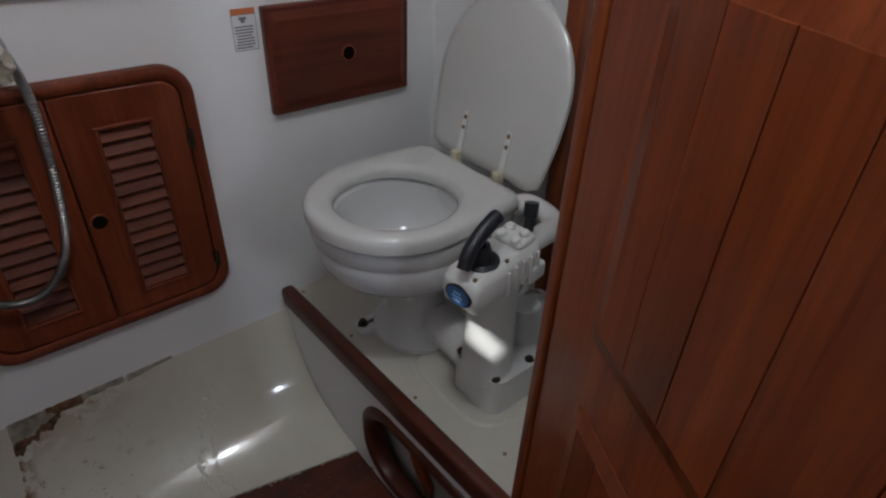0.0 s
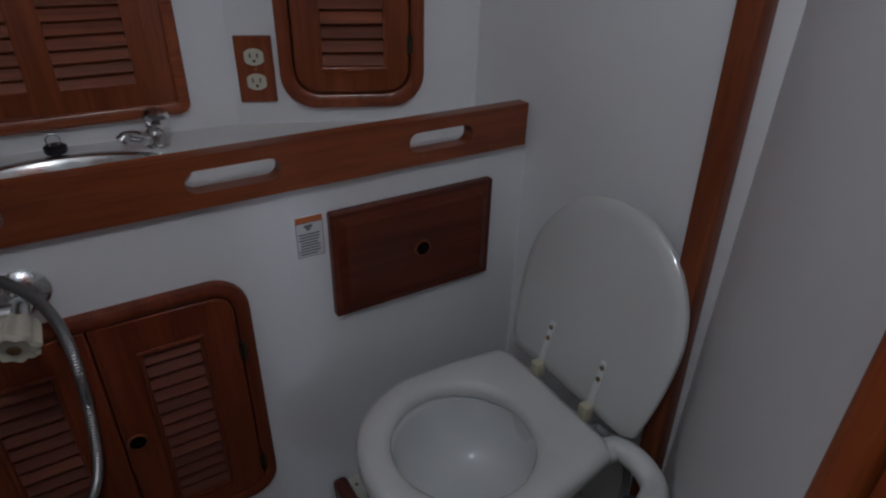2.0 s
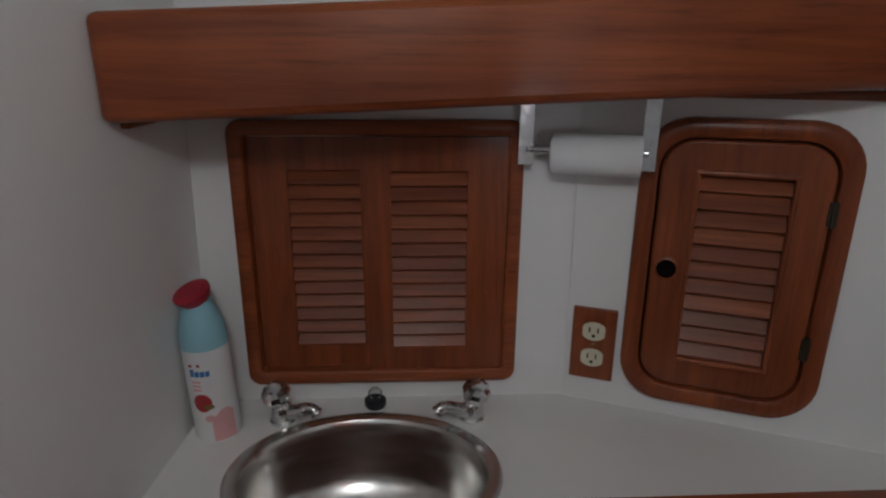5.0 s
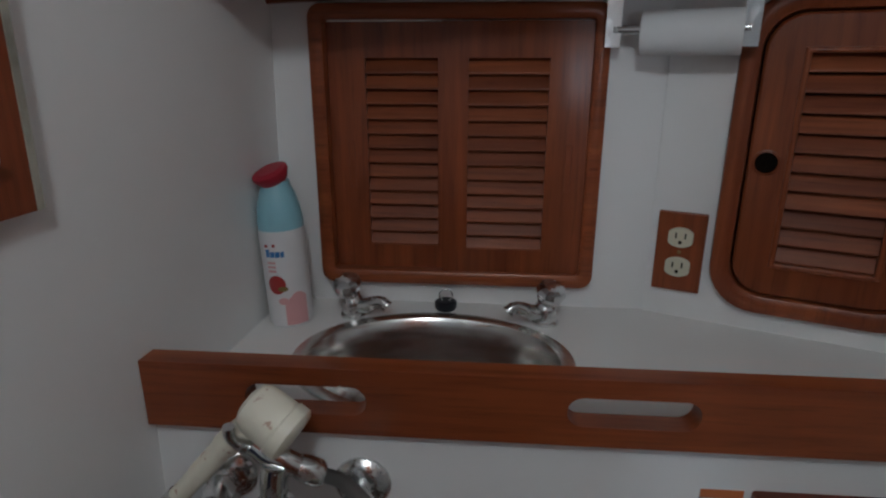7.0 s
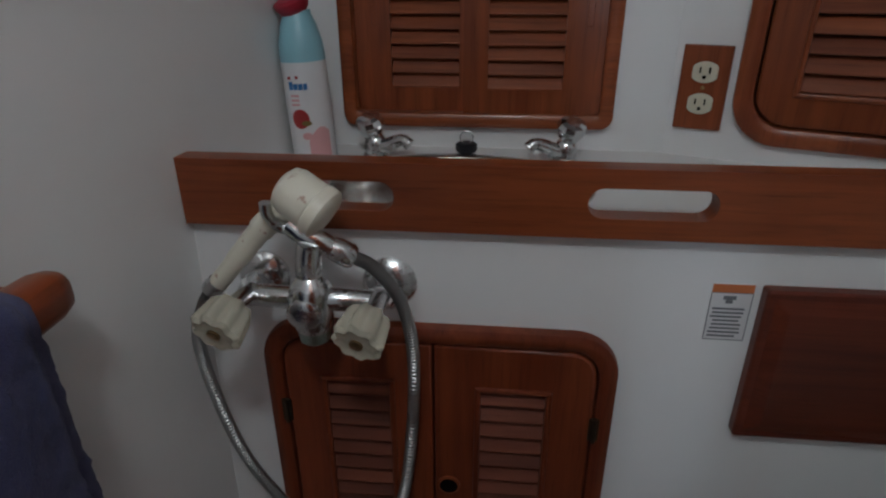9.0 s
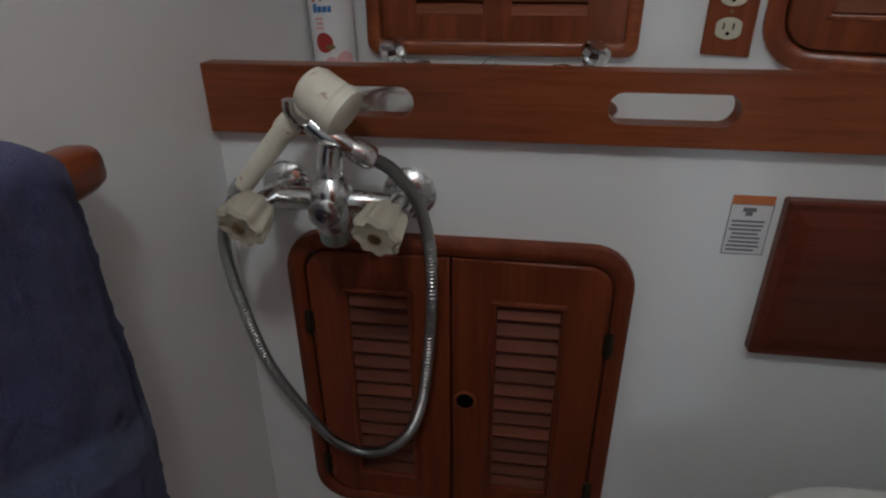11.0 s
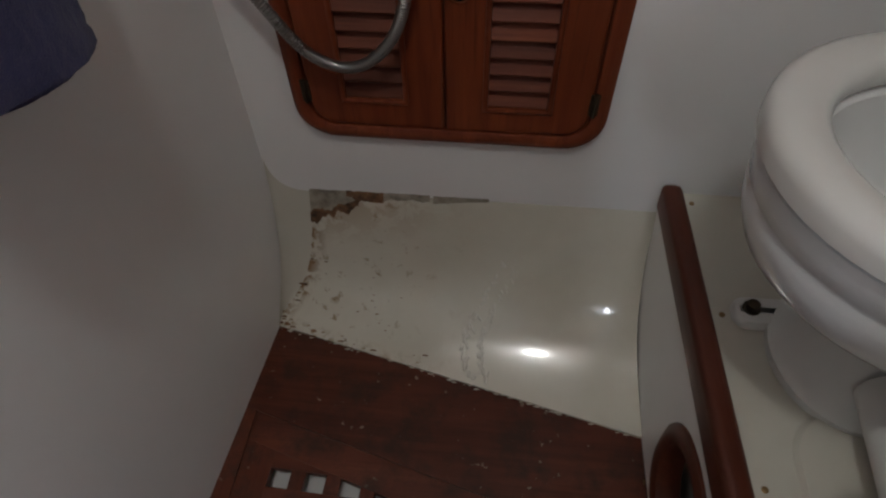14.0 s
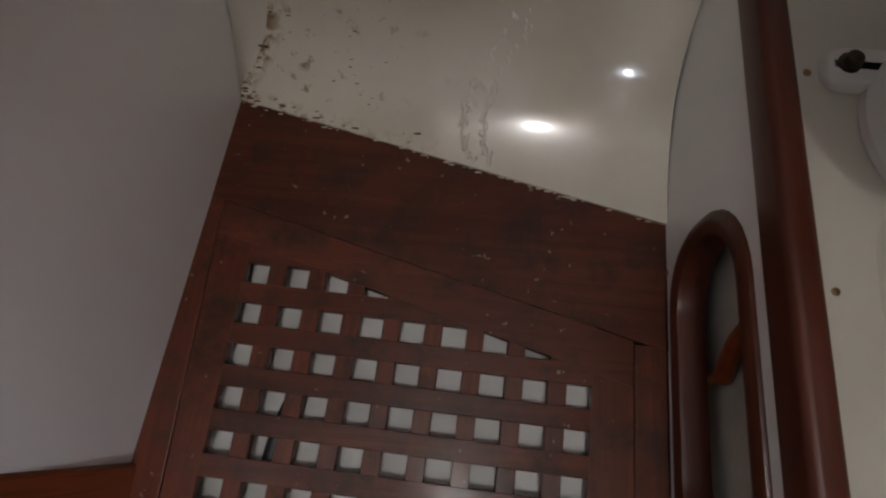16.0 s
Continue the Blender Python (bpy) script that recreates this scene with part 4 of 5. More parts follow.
def ell(cx, cy, a, b, z, n=56):
    return [(cx + a * math.cos(2 * math.pi * k / n), cy + b * math.sin(2 * math.pi * k / n), z) for k in range(n)]


toilet = thing("marine_toilet", (0.85, 0.85, PLAT), "white manual marine toilet with open lid", "toilet")
outer = d_outline(0.638, 0.965, 0.149, cx=0.788, back_half=0.130)
inner = [(p[0], p[1]) for p in ell(0.790, 0.842, 0.103, 0.104, 0)]


def shrink(pts, d):
    c = Vector((0.790, 0.842))
    return [tuple(Vector(p) + (c - Vector(p)).normalized() * d) for p in pts]


secs = []
for z, d, side in ((0.600, 0.004, 0), (0.604, 0.0, 0), (0.617, 0.0, 0), (0.625, 0.003, 0), (0.6305, 0.012, 0), (0.631, 0.022, 0), (0.6295, -0.012, 1), (0.624, -0.004, 1), (0.614, 0.0, 1), (0.603, -0.003, 1), (0.600, -0.008, 1)):
    secs.append([(x, y, z) for x, y in shrink(outer if side == 0 else inner, d)])
secs.append(secs[0])
part("seat", loft(secs, cap=(False, False)), SEAT, toilet, "white toilet seat")
bowl = [(0.140, 0.128, 0.599), (0.148, 0.134, 0.595), (0.1495, 0.1355, 0.588), (0.1495, 0.1355, 0.568), (0.147, 0.133, 0.564), (0.147, 0.133, 0.561), (0.149, 0.135, 0.557), (0.1485, 0.1345, 0.535), (0.144, 0.130, 0.515), (0.134, 0.121, 0.500), (0.115, 0.104, 0.489), (0.09, 0.082, 0.484), (0.062, 0.058, 0.482)]
secs = [ell(0.803 + (0.6 - z) * 0.14, 0.845, a * 1.08, b * 1.09, z) for a, b, z in bowl]
ins = [(0.118, 0.112, 0.599), (0.108, 0.106, 0.594), (0.104, 0.103, 0.575), (0.098, 0.097, 0.54), (0.078, 0.076, 0.507), (0.045, 0.045, 0.492), (0.015, 0.015, 0.490)]
secs = [ell(0.795 + (0.6 - z) * 0.1, 0.842, a, b, z) for a, b, z in reversed(ins)] + secs
part("bowl", loft(secs), PORCELAIN, toilet, "glossy white porcelain bowl")
part("bowl_shelf", slab([(x, y) for x, y in rrect(0.90, 0.985, 0.735, 0.955, 0.02, 4)], 0.565, 0.598, 0.0, Matrix(((1, 0, 0, 0), (0, 0, 1, 0), (0, 1, 0, 0), (0, 0, 0, 1)))), PORCELAIN, toilet)
base = part("base", loft([ell(0.855, 0.865, a, b, z, 40) for a, b, z in ((0.085, 0.095, PLAT + 0.001), (0.085, 0.095, PLAT + 0.012), (0.078, 0.086, PLAT + 0.018), (0.058, 0.064, PLAT + 0.04), (0.053, 0.056, PLAT + 0.10), (0.054, 0.058, PLAT + 0.165), (0.064, 0.066, PLAT + 0.178), (0.064, 0.066, PLAT + 0.198))]), PLASTIC, toilet, "white plastic base")
bm = cut(box(0.786, 0.862, 0.806, 0.872, PLAT + 0.130, PLAT + 0.176, 0.006, 3), [box(0.776, 0.800, 0.822, 0.856, PLAT + 0.120, PLAT + 0.163)], 0.003, 2)
part("neck_bracket", bm, PLASTIC, base)
for x, y in ((0.790, 0.812), (0.788, 0.866), (0.840, 0.800), (0.91, 0.83), (0.90, 0.91), (0.82, 0.925)):
    bolt = part("bolt", lathe([(0.0085, -0.004), (0.0095, 0), (0.0095, 0.008), (0.006, 0.012)], (x, y, PLAT + 0.142), (0, 0, -1), 12), PLASTIC, base, "pale plastic bolt cap")
    part("bolt_washer", lathe([(0.0125, 0), (0.0125, 0.002), (0.011, 0.003)], (x, y, PLAT + 0.146), (0, 0, -1), 16), VERDIGRIS, bolt)
for x, y in ((0.760, 0.918), (0.93, 0.95)):
    part("lug", loft([[(px, py, z) for px, py in rrect(min(x, 0.85) - 0.020 + d, max(x, 0.85) + 0.018, y - 0.022 + d, y + 0.020 - d, 0.018, 6)] for d, z in ((0, PLAT + 0.0005), (0, PLAT + 0.008), (0.003, PLAT + 0.013), (0.007, PLAT + 0.014))]), PLASTIC, base)
    part("floor_bolt", lathe([(0.0105, 0), (0.0105, 0.002), (0.0075, 0.003), (0.0075, 0.010), (0.004, 0.012)], (x, y, PLAT + 0.014), (0, 0, 1), 12), VERDIGRIS, base)
# lid leaning on the bulkhead
lo = [(x, y) for x, y in d_outline(0.0, 0.318, 0.158, cx=0.165, back_half=0.138)]
lid_m = Matrix.Translation((1.0, TC[1] + 0.015, 0.612)) @ Matrix.Rotation(radians(12), 4, "Y")
secs = []
for d, t in ((0.004, 0.0), (0.0, 0.003), (0.0, 0.010), (0.005, 0.0145), (0.02, 0.0165)):
    c = Vector((0.165, TC[1]))
    row = []
    for p in lo:
        q = Vector(p) + (c - Vector(p)).normalized() * d
        row.append(lid_m @ Vector((-t + 0.008, q.y - TC[1], 0.318 - q.x)))
    secs.append(row)
lid = part("lid", loft(secs), SEAT, toilet, "white lid standing open")
for y in (0.799, 0.914):
    hg = part("hinge", box(0.976, 0.995, y - 0.009, y + 0.009, 0.600, 0.630, 0.004), YELLOWED, toilet, "yellowed plastic hinge")
    bm = box(-0.0125, -0.0085, -0.006, 0.006, -0.01, 0.090, 0.0015)
    bm.transform(Matrix.Translation((1.0, y, 0.612)) @ Matrix.Rotation(radians(12), 4, "Y"))
    part("strap", bm, PLASTIC, hg)
    for h in (0.060, 0.080):
        p = Matrix.Translation((1.0, y, 0.612)) @ Matrix.Rotation(radians(12), 4, "Y") @ Vector((-0.0125, 0, h))
        part("screw", lathe([(0.0042, 0), (0.0042, 0.0012), (0.002, 0.002)], p, (-1, 0, 0.2), 10), BRASS, hg)
# flush pipe round the back to the pump
pipe = smooth_path([(0.965, 0.745, 0.585), (0.995, 0.735, 0.590), (1.002, 0.70, 0.590), (0.992, 0.665, 0.588), (0.962, 0.644, 0.594), (0.915, 0.632, 0.602), (0.86, 0.622, 0.606)])
part("flush_pipe", tube(pipe, 0.0185, 18), PLASTIC, toilet, "white curved flush pipe")
part("supply_hose", tube(smooth_path([(0.99, 0.78, 0.60), (1.02, 0.74, 0.56), (1.03, 0.73, 0.47), (1.01, 0.74, 0.38), (0.95, 0.75, 0.32)]), 0.006, 10), GREYSEAL, toilet, "thin grey hose")
# pump
pump = part("pump", loft([[(0.80 + s * (x - 0.80), y, z) for x, y in rrect(0.805, 0.945, 0.585, 0.70, 0.028, 5)] for s, z in ((1.0, PLAT + 0.001), (1.0, PLAT + 0.066), (0.985, PLAT + 0.078), (0.97, PLAT + 0.081))]), PLASTIC, toilet, "white plastic hand pump")
part("pump_barrel", lathe([(0.047, 0), (0.045, 0.02), (0.041, 0.10), (0.039, 0.18), (0.043, 0.235)], (0.836, 0.640, PLAT + 0.066), (0, 0, 1), 32), PLASTIC, pump)
part("rear_valve", loft([ell(0.945, 0.655, 0.036, 0.034, z, 24) for z in (PLAT + 0.002, PLAT + 0.13)] + [ell(0.94, 0.655, 0.028, 0.026, PLAT + 0.15, 24)]), PLASTIC, pump)
part("rear_elbow", tube(smooth_path([(0.94, 0.66, 0.40), (0.985, 0.67, 0.41), (1.02, 0.69, 0.38), (1.03, 0.70, 0.33)]), 0.024, 16), PLASTIC, pump)
part("hose_clip", lathe([(0.026, -0.006), (0.0265, 0), (0.026, 0.006)], (0.985, 0.672, 0.408), (0.9, 0.3, 0), 20), STEEL, pump)
part("joint_pipe", tube([(0.86, 0.80, PLAT + 0.055), (0.85, 0.69, PLAT + 0.055)], 0.036, 20), PLASTIC, pump)
for x, y in ((0.82, 0.60), (0.90, 0.598), (0.93, 0.69), (0.818, 0.685)):
    part("bolt", lathe([(0.0085, 0), (0.0085, 0.006), (0.005, 0.010)], (x, y, PLAT + 0.079), (0, 0, 1), 6), VERDIGRIS, pump)
V = Matrix.Translation((0.795, 0.606, 0.612)) @ Matrix.Rotation(radians(6), 4, "Z") @ Matrix.Rotation(radians(-6), 4, "Y") @ Matrix.Scale(0.86, 4)
bm = loft([[(x, y, z) for x, y in plan] for plan, z in (
    (rrect(-0.078, 0.080, -0.030, 0.036, 0.010, 4), -0.040), (rrect(-0.086, 0.086, -0.036, 0.042, 0.014, 4), -0.030),
    (rrect(-0.088, 0.086, -0.037, 0.043, 0.015, 4), -0.010), (rrect(-0.086, 0.084, -0.036, 0.042, 0.015, 4), 0.012),
    (rrect(-0.078, 0.082, -0.030, 0.036, 0.013, 4), 0.025), (rrect(-0.070, 0.078, -0.024, 0.030, 0.011, 4), 0.028))])
for k in range(5):
    box(-0.010 + 0.019 * k, -0.004 + 0.019 * k, -0.041, -0.030, -0.036, 0.014, 0.002, 2, bm=bm)
box(0.050, 0.092, -0.041, 0.046, -0.052, -0.018, 0.006, 3, bm=bm)
bm.transform(V)
head = part("valve_head", bm, PLASTIC, pump)
bm = lathe([(0.030, 0.026), (0.030, 0.031), (0.023, 0.034), (0.0225, 0.031), (0.018, 0.0305), (0.0175, 0.05), (0.014, 0.062)], (-0.028, 0.004, 0), (0, 0, 1), 28)
bm.transform(V)
part("shaft_boot", bm, BLACK, head, "black rubber shaft boot")
bm = tube([(-0.028, 0.004, 0.05), (-0.026, 0.004, 0.085)], 0.0085, 12)
bm.transform(V)
part("shaft", bm, BLACK, head)
bm = tube(smooth_path([(-0.080, -0.004, 0.046), (-0.060, 0.0, 0.068), (-0.034, 0.002, 0.084), (-0.004, 0.002, 0.097), (0.008, 0.002, 0.099)]), [0.011] * 4 + [0.0125] * 25 + [0.0125] * 4, 16)
bm.transform(V)
part("pump_handle", bm, BLACK, head, "black pump handle grip")
bm = box(0.030, 0.080, -0.028, 0.034, 0.026, 0.040, 0.008, 3)
bm.transform(V)
part("valve_cover", bm, PLASTIC, head)
for k, (x, y) in enumerate(((0.038, -0.012), (0.062, -0.012), (0.038, 0.018), (0.062, 0.018))):
    bm = lathe([(0.010, 0.038), (0.010, 0.044), (0.007, 0.047)], (x, y, 0), (0, 0, 1), 14)
    bm.transform(V)
    part("boss", bm, PLASTIC, head)
bm = tube(smooth_path([(0.082, -0.004, 0.030), (0.092, 0.0, 0.055), (0.100, 0.004, 0.078)]), [0.009] * 8 + [0.0125] * 9, 12)
bm.transform(V)
part("changeover_lever", bm, BLACK, head, "black changeover lever")
for p, d in (((-0.07, -0.02, 0.028), (0, 0, 1)), ((0.0, -0.026, 0.028), (0, 0, 1)), ((0.0, 0.034, 0.028), (0, 0, 1))):
    bm = lathe([(0.004, -0.002), (0.004, 0.0015), (0.002, 0.002)], p, d, 10)
    bm.transform(V)
    part("screw", bm, BRASS, head)
bd = Matrix.Translation(V @ Vector((-0.0882, 0.000, -0.004))) @ Matrix.Rotation(radians(6), 4, "Z")
bm = loft([[bd @ Vector((-t, 0.024 * s * math.cos(a), 0.0165 * s * math.sin(a))) for a in (2 * math.pi * k / 32 for k in range(32))] for t, s in ((-0.004, 1.0), (0.001, 1.0), (0.002, 0.94))])
badge = part("badge", bm, BLACK, head, "blue oval badge with dark rim")
bm = loft([[bd @ Vector((-t, 0.0205 * math.cos(a), 0.0135 * math.sin(a))) for a in (2 * math.pi * k / 32 for k in range(32))] for t in (0.0, 0.0026)])
part("badge_face", bm, LABELBLUE, badge)
for dz, w in ((0.005, 0.014), (-0.001, 0.018), (-0.007, 0.013)):
    bm = box(-0.0031, -0.0024, -w / 2, w / 2, dz - 0.0015, dz + 0.0015)
    bm.transform(bd)
    part("badge_bar", bm, BADGE_PALE, badge, smooth=False)
# low moulded pad and screws of the platform
pad = loft([[(x, y, z) for x, y in shr] for shr, z in ((rrect(0.77, 0.99, 0.565, 0.80, 0.06, 8), PLAT + 0.0005), (rrect(0.775, 0.985, 0.57, 0.795, 0.057, 8), PLAT + 0.005))])
solid("moulded_pad", pad, CREAM, "low cream moulded pad under the pump", "pad", kind="structure")
for x, y in ((0.722, 1.10), (0.730, 0.915), (0.734, 0.708), (0.777, 0.523)):
    s = solid("platform_screw", lathe([(0.0036, 0), (0.0036, 0.0012), (0.002, 0.0018)], (x, y, PLAT), (0, 0, 1), 12), BRASS, "small tarnished screw head in the platform", "screw", "platform screws")

# ---- towel on its bar ----
bar = thing("towel_bar", (0.11, 0.7, 0.965), "rounded varnished teak towel bar on the partition", "towel bar")
secs = []
for y, s in ((0.545, 0.6), (0.555, 0.9), (0.60, 1.0), (0.85, 1.0), (0.885, 0.95), (0.897, 0.8), (0.902, 0.5)):
    secs.append([(0.125 + p[0] * s, y, 0.966 + p[1] * s) for p in rrect(-0.016, 0.018, -0.018, 0.020, 0.013, 4)])
part("grip", loft(secs), W_Y, bar)
for y in (0.58, 0.86):
    part("standoff", box(west(y, 0.96), 0.115, y - 0.02, y + 0.02, 0.952, 0.980, 0.006), W_Y, bar)


def towel_sheet(y0, y1, drop_front, drop_back, grow, ny=64, y_skew=0.0, lift=0.0):
    """Terry cloth folded over the bar: a thick sheet with soft waves."""
    line = []
    zt = 0.966 + 0.026 + grow
    for k in range(71):
        t = k / 70
        line.append((0.151 + grow, drop_front + (zt - 0.014 - drop_front) * t, 1.0 - t))
    for k in range(1, 8):
        a = math.pi * k / 8
        line.append((0.126 + (0.025 + grow) * math.cos(a), zt - 0.014 + 0.014 * math.sin(a), 0.0))
    for k in range(1, 40):
        t = k / 39
        line.append((0.105 - 0.4 * grow, zt - 0.014 - (zt - 0.014 - drop_back) * t, -t))
    th = 0.0055
    secs = []
    for i in range(ny + 1):
        s = i / ny
        y = y0 + (y1 - y0) * s
        outer, inner = [], []
        for k, (x, z, f) in enumerate(line):
            a, b = Vector(line[max(k - 1, 0)][:2]), Vector(line[min(k + 1, len(line) - 1)][:2])
            t = (b - a).normalized()
            n = Vector((t.y, -t.x))
            if n.x < 0 and f > 0.0:
                n = -n
            w = noise.noise(Vector((y * 14, z * 7, grow * 90))) * 0.010 * abs(f) + noise.noise(Vector((y * 50, z * 40, 2))) * 0.002 + noise.noise(Vector((y * 210, z * 210, 5))) * 0.0016
            w += 0.006 * math.sin(y * 45 + z * 6) * abs(f)
            edge = min(1.0, min(s, 1 - s) / 0.06)
            hh = th * math.sqrt(max(0.05, edge * (2 - edge)))
            yy = y + y_skew * (zt - z) + 0.0022 * noise.noise(Vector((y * 9, z * 150, 7))) - 0.02 * (1 - edge) * (s - 0.5) * max(0.0, 1 - (z - drop_front) / 0.03)
            p = Vector((x + max(-0.008, w) * (1 if f > 0 else 0.3), z + lift * (1 - s) ** 1.4 * abs(f)))
            outer.append((p.x + n.x * hh, yy, p.y + n.y * hh))
            inner.append((p.x - n.x * hh, yy, p.y - n.y * hh))
        secs.append(outer + inner[::-1])
    return loft(secs)


tw = thing("hanging_towel", (0.13, 0.79, 0.6), "dark blue terry towel folded over the bar", "towel")
part("inner_fold", towel_sheet(0.648, 0.848, 0.672, 0.71, 0.0, y_skew=0.03, lift=0.035), TOWEL, tw)
part("outer_fold", towel_sheet(0.654, 0.826, 0.684, 0.74, 0.013, y_skew=0.05, lift=0.03), TOWEL, tw)
# ---- switch panel on the partition ----
sp = thing("switch_panel", (west(0.95, 1.25), 0.95, 1.18), "varnished teak switch board with pale worn edge", "switch board")
secs = []
for y in (0.75, 1.008):
    x0, x1 = west(y, 1.18), west(y, 1.42)
    secs.append([(x0, y, 1.18), (x0 + 0.014, y, 1.18), (x1 + 0.014, y, 1.42), (x1, y, 1.42)])
part("board", loft(secs), W_Z, sp, smooth=False)
secs = []
for y in (1.0085, 1.015):
    x0, x1 = west(y, 1.18), west(y, 1.42)
    secs.append([(x0, y, 1.18), (x0 + 0.0145, y, 1.18), (x1 + 0.0145, y, 1.42), (x1, y, 1.42)])
part("edge_strip", loft(secs), painted("worn_pale_wood", (0.42, 0.40, 0.33), 0.6, 0.3, 0.4, 40.0), sp, "pale worn edge", smooth=False)
for y in (0.955, 0.972):
    part("switch_knob", lathe([(0.006, 0), (0.006, 0.008), (0.003, 0.010)], (west(y, 1.225) + 0.014, y, 1.222), (1, 0, 0.1), 14), CHROME, sp)

# ---- ceiling lamp ----
lp_ = thing("dome_lamp", (LAMP.x, LAMP.y, TOP), "small round ceiling lamp, switched on", "lamp")
part("housing", lathe([(0.062, 0), (0.062, 0.018), (0.054, 0.026), (0.050, 0.026), (0.050, 0.02)], (LAMP.x, LAMP.y, TOP), (0, 0, -1), 32), PLASTIC, lp_)
part("diffuser", lathe([(0.049, 0.019), (0.045, 0.026), (0.02, 0.029)], (LAMP.x, LAMP.y, TOP), (0, 0, -1), 32), DIFFUSER, lp_)

# ---- the open door ----
E0 = Vector((0.67, 0.415, 0))
dirn = Vector((-0.469, -0.883, 0)).normalized()
nrm = Vector((dirn.y, -dirn.x, 0))
if nrm.dot(Vector((0.3, 0.1, 0)) - E0) < 0:
    nrm = -nrm
D = Matrix(((dirn.x, -nrm.x, 0, E0.x), (dirn.y, -nrm.y, 0, E0.y), (0, 0, 1, 0), (0, 0, 0, 1)))
DW, DH = 0.60, 1.72
dt = thing("cabin_door", D, "open varnished teak cabin door with a raised panel", "door")


def dpart(name, bm, m, parent=dt, label=""):
    return part(name, bm, m, parent, label, local=True)


leaf = dpart("leaf", box(0.0225, DW, 0.0, 0.028, 0.02, DH, 0.003, 2), DOOR_Z)
dpart("edge_strip", box(0.0, 0.0190, -0.003, 0.028, 0.02, DH, 0.004, 3), DOOR_Z)
# black filler bar: the shade between strip and leaf is painted
dpart("shadow_gap", box(0.012, 0.028, 0.010, 0.026, 0.03, DH - 0.01), SHADE_BLACK)
RISE, SLOPE = 0.0045, 0.017
for w0, w1 in ((0.775, 1.066), (1.147, 1.62), (0.12, 0.70)):
    outer = rrect(0.098, 0.500, w0, w1, 0.010, 5)
    inner = rrect(0.098 + SLOPE, 0.500 - SLOPE, w0 + SLOPE, w1 - SLOPE, 0.006, 5)
    rows_d = [[(x, 0.0015, z) for x, z in outer], [(x, -0.0008, z) for x, z in outer], [(x, -RISE, z) for x, z in inner], [(x, 0.0015, z) for x, z in inner]]
    dpart("panel_bevel", loft(rows_d, cap=(False, False)), DOOR_Z, leaf)
    u = 0.098 + SLOPE
    for k, u1 in enumerate((0.155, 0.205, 0.262, 0.33, 0.405, 0.500 - SLOPE)):
        dpart("stave", box(u + 0.0004, u1 - 0.0004, -RISE - 0.0003 - 0.0002 * (k % 2), 0.004, w0 + SLOPE, w1 - SLOPE, 0.0007, 2), DOOR_Z, leaf)
        u = u1

# ---- wooden sole and grating ----
solid("sole_board", prism([(0.046, 1.028), (0.699, 0.868), (0.699, 0.696), (0.655, 0.707), (0.086, 0.854), (0.040, 0.866)], -0.025, 0.0), FLOOR_X, "worn dark teak board between pan and grating", "floor board", kind="structure", smooth=False)
solid("sole_edge_west", box(0.030, 0.0845, 0.41, 0.8635, -0.025, -0.0005, 0.002), FLOOR_Y, "worn teak strip along the partition", "floor board", kind="structure")
solid("sole_edge_east", box(0.656, 0.699, 0.41, 0.702, -0.025, -0.0005, 0.002), FLOOR_Y, "worn teak strip along the platform", "floor board", kind="structure")
gr = thing("floor_grating", (0.37, 0.63, -0.025), "dark teak floor grating with square openings", "grating")
PITCH, HOLE_U, HOLE_V, ROWS_N, COLS_N = 0.055, 0.032, 0.028, 6, 9
G = Matrix.Translation((0.1349, 0.7674, 0)) @ Matrix.Rotation(radians(-1.75), 4, "Z")


def on_grating(u, v):
    """Plan place u along the rows and v down the columns, from the first opening."""
    p = G @ Vector((u, -v, 0))
    return (p.x, p.y)


def bar_g(u0, u1, v0, v1, z0, z1):
    bm = box(u0, u1, -v1, -v0, z0, z1, 0.0011)
    bm.transform(G)
    return bm


UR, VB = PITCH * (COLS_N - 1) + HOLE_U, PITCH * (ROWS_N - 1) + HOLE_V
part("frame_bar", prism([(0.0865, 0.415), on_grating(0, 0.352), on_grating(0, -0.062), (0.0865, 0.8445)], -0.016, 0.0), FLOOR_Y, gr, smooth=False)
part("frame_bar", prism([on_grating(UR, 0.335), (0.6545, 0.415), (0.6545, 0.698), on_grating(UR, 0.050)], -0.016, 0.0), FLOOR_Y, gr, smooth=False)
part("frame_bar", prism([on_grating(0, VB), on_grating(0, 0.352), on_grating(UR, 0.335), on_grating(UR, VB)], -0.016, -0.0004), FLOOR_X, gr, smooth=False)
for j in range(ROWS_N - 1):
    v0 = PITCH * j + HOLE_V
    part("cross_bar", bar_g(-0.001, UR + 0.001, v0, v0 + PITCH - HOLE_V, -0.015, -0.0004), FLOOR_X, gr)
for i in range(COLS_N - 1):
    u0 = PITCH * i + HOLE_U
    part("long_bar", bar_g(u0, u0 + PITCH - HOLE_U, -0.035, VB + 0.002, -0.016, -0.0012), FLOOR_Y, gr)
part("cross_bar", bar_g(-0.001, 0.150, -0.040, 0.0, -0.015, -0.0004), FLOOR_X, gr)
edge = lambda x: 0.759 - 0.281 * (x - 0.255)
part("slanted_bar", prism([(0.0868, 0.8530), (0.6542, 0.7055), (0.6542, edge(0.6542)), (0.0868, edge(0.0868))], -0.016, 0.0008), FLOOR_X, gr, smooth=False)
dp = thing("bilge_hose", (0.21, 0.57, -0.045), "black hose end lying in the bilge", "hose")
part("hose", tube(smooth_path([(0.20, 0.50, -0.034), (0.21, 0.56, -0.033), (0.225, 0.61, -0.034)]), 0.011, 14), BLACK, dp)

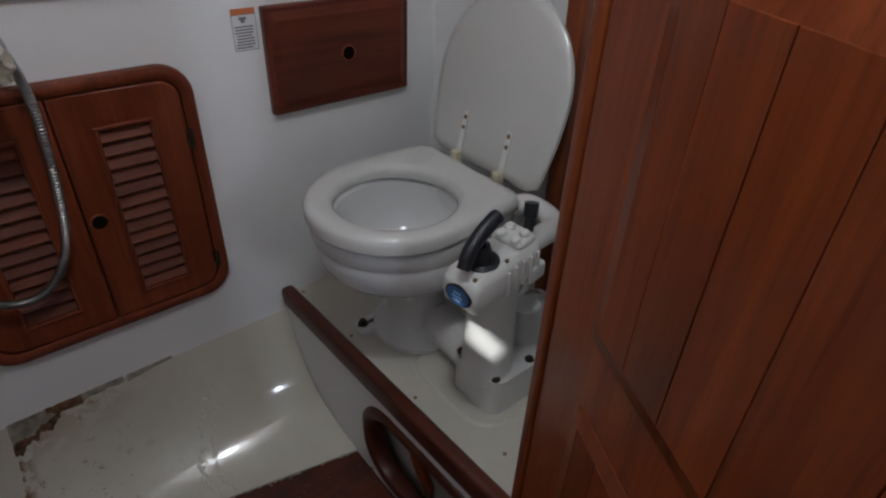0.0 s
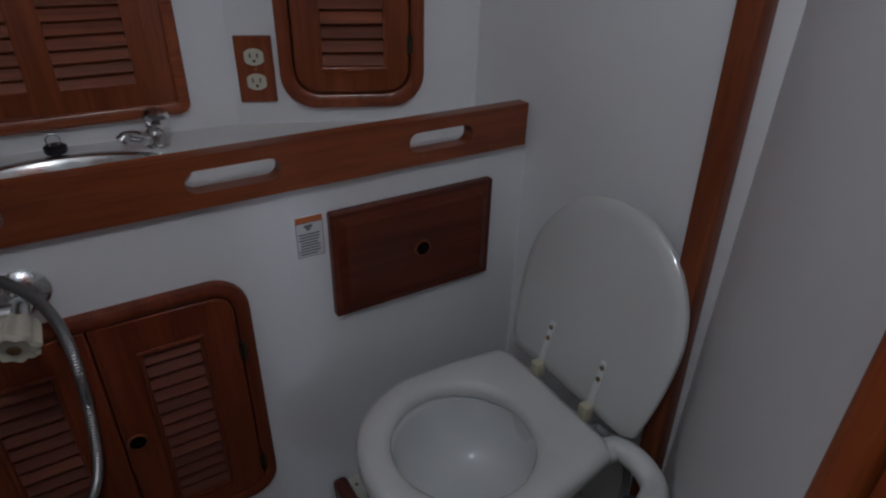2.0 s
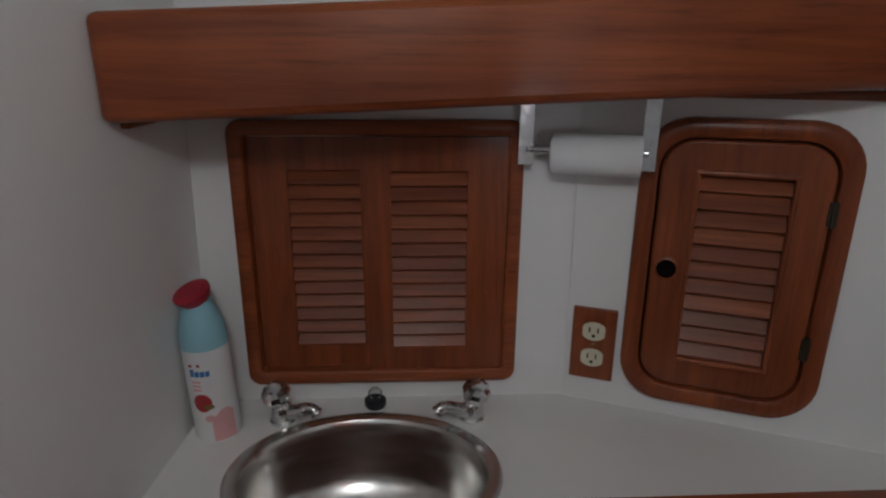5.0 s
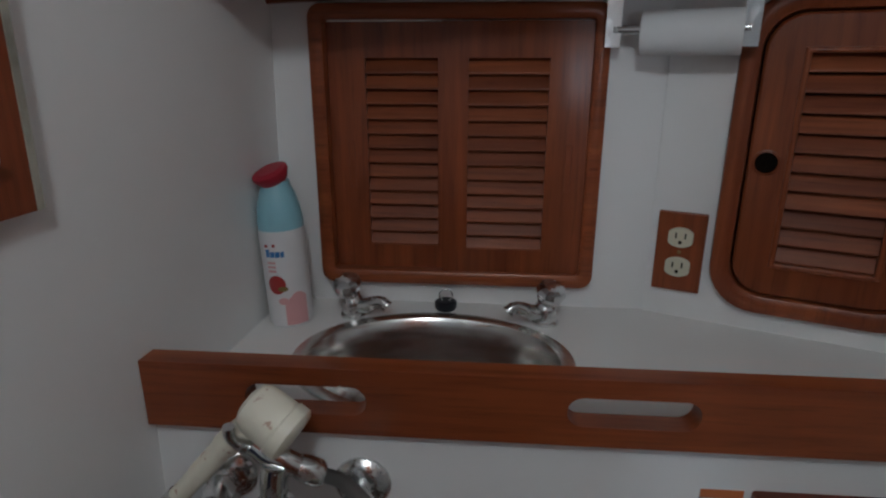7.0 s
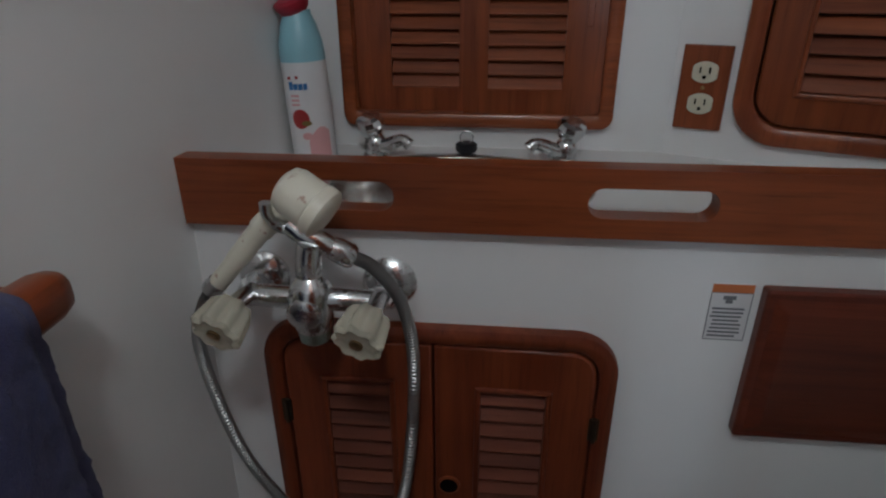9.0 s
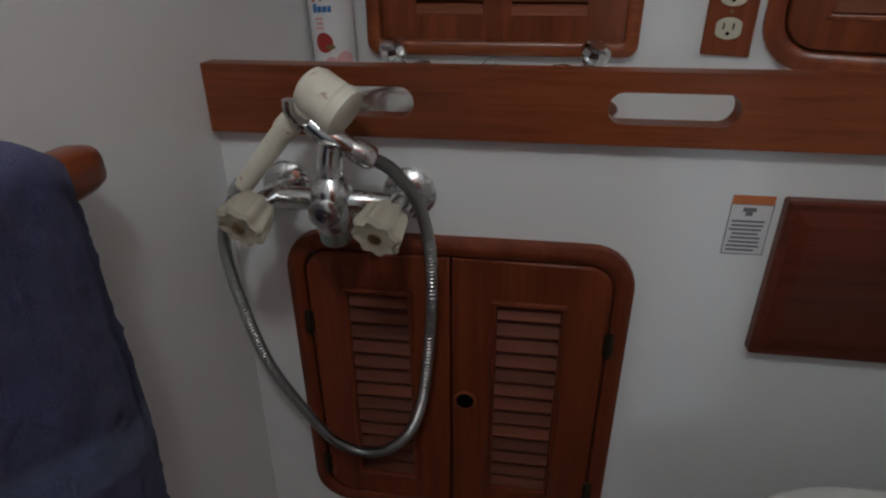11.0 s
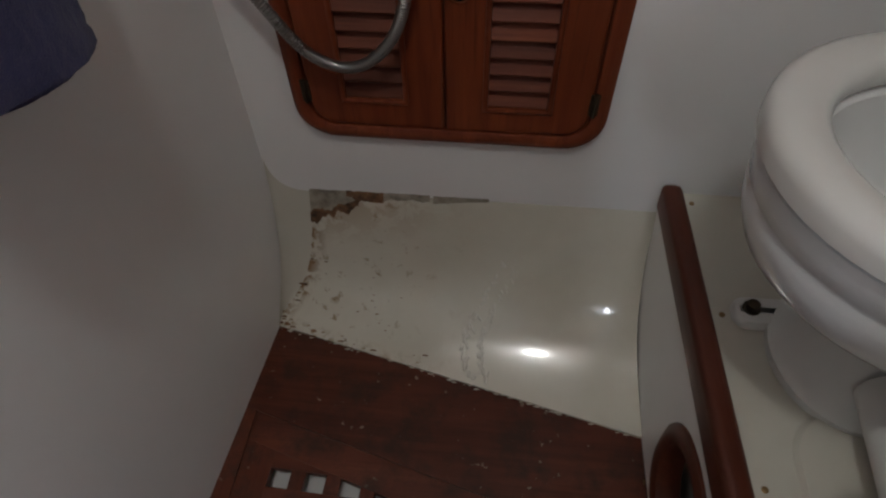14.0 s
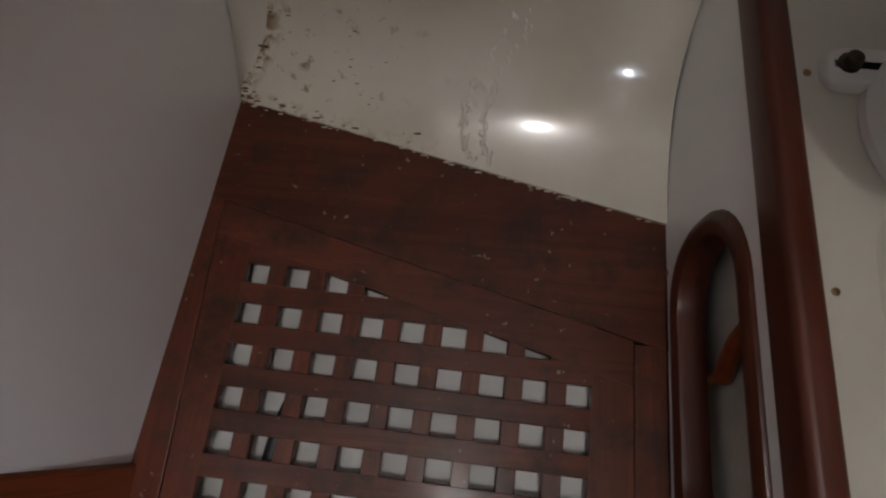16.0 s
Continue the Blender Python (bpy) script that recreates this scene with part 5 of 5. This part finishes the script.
# ---- rot and old sealant round the pan ----
rnd = random.Random(11)


def crumbs(spots, material, name, label):
    bm = bmesh.new()
    for (x, y, z), r in spots:
        b2 = bmesh.new()
        bmesh.ops.create_icosphere(b2, subdivisions=2, radius=r)
        for v in b2.verts:
            k = 1 + 0.5 * noise.noise(v.co * 160 + Vector((x * 50, y * 50, z * 50)))
            v.co = Vector((v.co.x * k * 1.5, v.co.y * k * 0.38, v.co.z * k * 0.45))
        b2.transform(Matrix.Translation((x, y, z)))
        join(bm, b2)
    return solid(name, bm, material, label, "debris", kind="stuff")


def strip(name, s0, s1, top, low, proud, material, label, n=60):
    """A ragged band on the pan between two lines t = top(s) and t = low(s)."""
    def place(i, j):
        s = s0 + (s1 - s0) * i
        a = top(s) + 0.012 * noise.noise(Vector((s * 60, 1.0 + proud * 900, 0))) * (top(s) > 0.001)
        b = low(s) * (1 + 0.30 * noise.noise(Vector((s * 38, 7.0 + proud * 900, 0))) + 0.18 * noise.noise(Vector((s * 110, 3.0, proud * 900))))
        t = a + (max(b, a + 0.004) - a) * j
        p = on_pan(s, t)
        bulge = math.sin(math.pi * j) ** 0.5 if 0 < j < 1 else 0.0
        return p + Vector((0, -0.6, 0.8)) * (proud * bulge * (1 + 0.8 * noise.noise(p * 120)) + 0.0004)
    return solid(name, sheet(place, n, 6, 0.0035), material, label, "debris", kind="stuff")


wedge = lambda s: 0.016 + 0.050 * max(0.0, 1 - s / 0.17)
strip("crumbling_filler", 0.004, 0.36, lambda s: 0.0, lambda s: wedge(s) * (1 if s < 0.24 else 0.8), 0.0018, MUD, "grey crumbling filler along the pan's back joint")
strip("rust_stain_edge", 0.003, 0.15, lambda s: wedge(s) * 0.85, lambda s: wedge(s) + 0.018, 0.0008, ROT, "rusty brown rot below the crumbling filler")
strip("rusty_joint", 0.115, 0.225, lambda s: 0.0, lambda s: 0.022, 0.0022, ROT, "dark rusty rot in the pan's back joint", 40)
strip("dark_crack", 0.37, 0.53, lambda s: 0.0, lambda s: 0.016 * (1 - (s - 0.37) / 0.22), 0.0012, MUD, "cracked grey joint at the pan's back edge", 40)
spots = []
for k in range(30):
    s, t = 0.02 + 0.42 * rnd.random() ** 1.8, 0.97 - 0.10 * rnd.random() ** 2
    spots.append((on_pan(s, t), rnd.uniform(0.0015, 0.0042)))
for k in range(16):
    s, t = 0.004 + 0.02 * rnd.random() ** 2, 0.12 + 0.86 * rnd.random() ** 0.7
    spots.append((on_pan(s, t), rnd.uniform(0.0015, 0.0055)))
for k in range(16):
    s, t = rnd.uniform(0.05, 0.34), rnd.uniform(0.25, 0.75)
    spots.append((on_pan(s, t), rnd.uniform(0.0010, 0.0026)))
crumbs(spots, ROT, "rust_specks", "rusty brown specks on the pan")
spots = []
for k in range(120):
    s = rnd.random()
    spots.append(((0.05 + 0.645 * s, 1.022 - 0.148 * s + rnd.uniform(-0.008, 0.003), 0.001 + 0.001 * rnd.random()), rnd.uniform(0.0012, 0.0036)))
crumbs(spots, CREAM, "old_sealant", "ragged cream sealant along the sole board")

# two trails of dried clear sealant running down the pan
bm = bmesh.new()
for k in range(150):
    t = 0.15 + 0.8 * rnd.random()
    s = 0.53 + 0.07 * ((t - 0.62) / 0.45) ** 2 + rnd.choice((0.0, 0.045)) + rnd.gauss(0, 0.006)
    b2 = bmesh.new()
    bmesh.ops.create_icosphere(b2, subdivisions=2, radius=1.0)
    r, ln = rnd.uniform(0.0011, 0.0027), rnd.uniform(1.5, 4.5)
    b2.transform(Matrix.Translation(on_pan(s, t)) @ Matrix.Rotation(radians(-66), 4, "X") @ Matrix.Rotation(rnd.gauss(0, 0.25), 4, "Y") @ Matrix.Diagonal((r, r * 0.8, r * ln, 1)))
    join(bm, b2)
solid("sealant_trail", bm, painted("glossy_dried_sealant", (0.68, 0.65, 0.57), 0.06, 0.05, 0.02, 20.0, 0.8), "glossy trails of dried sealant down the pan", "sealant", kind="stuff")
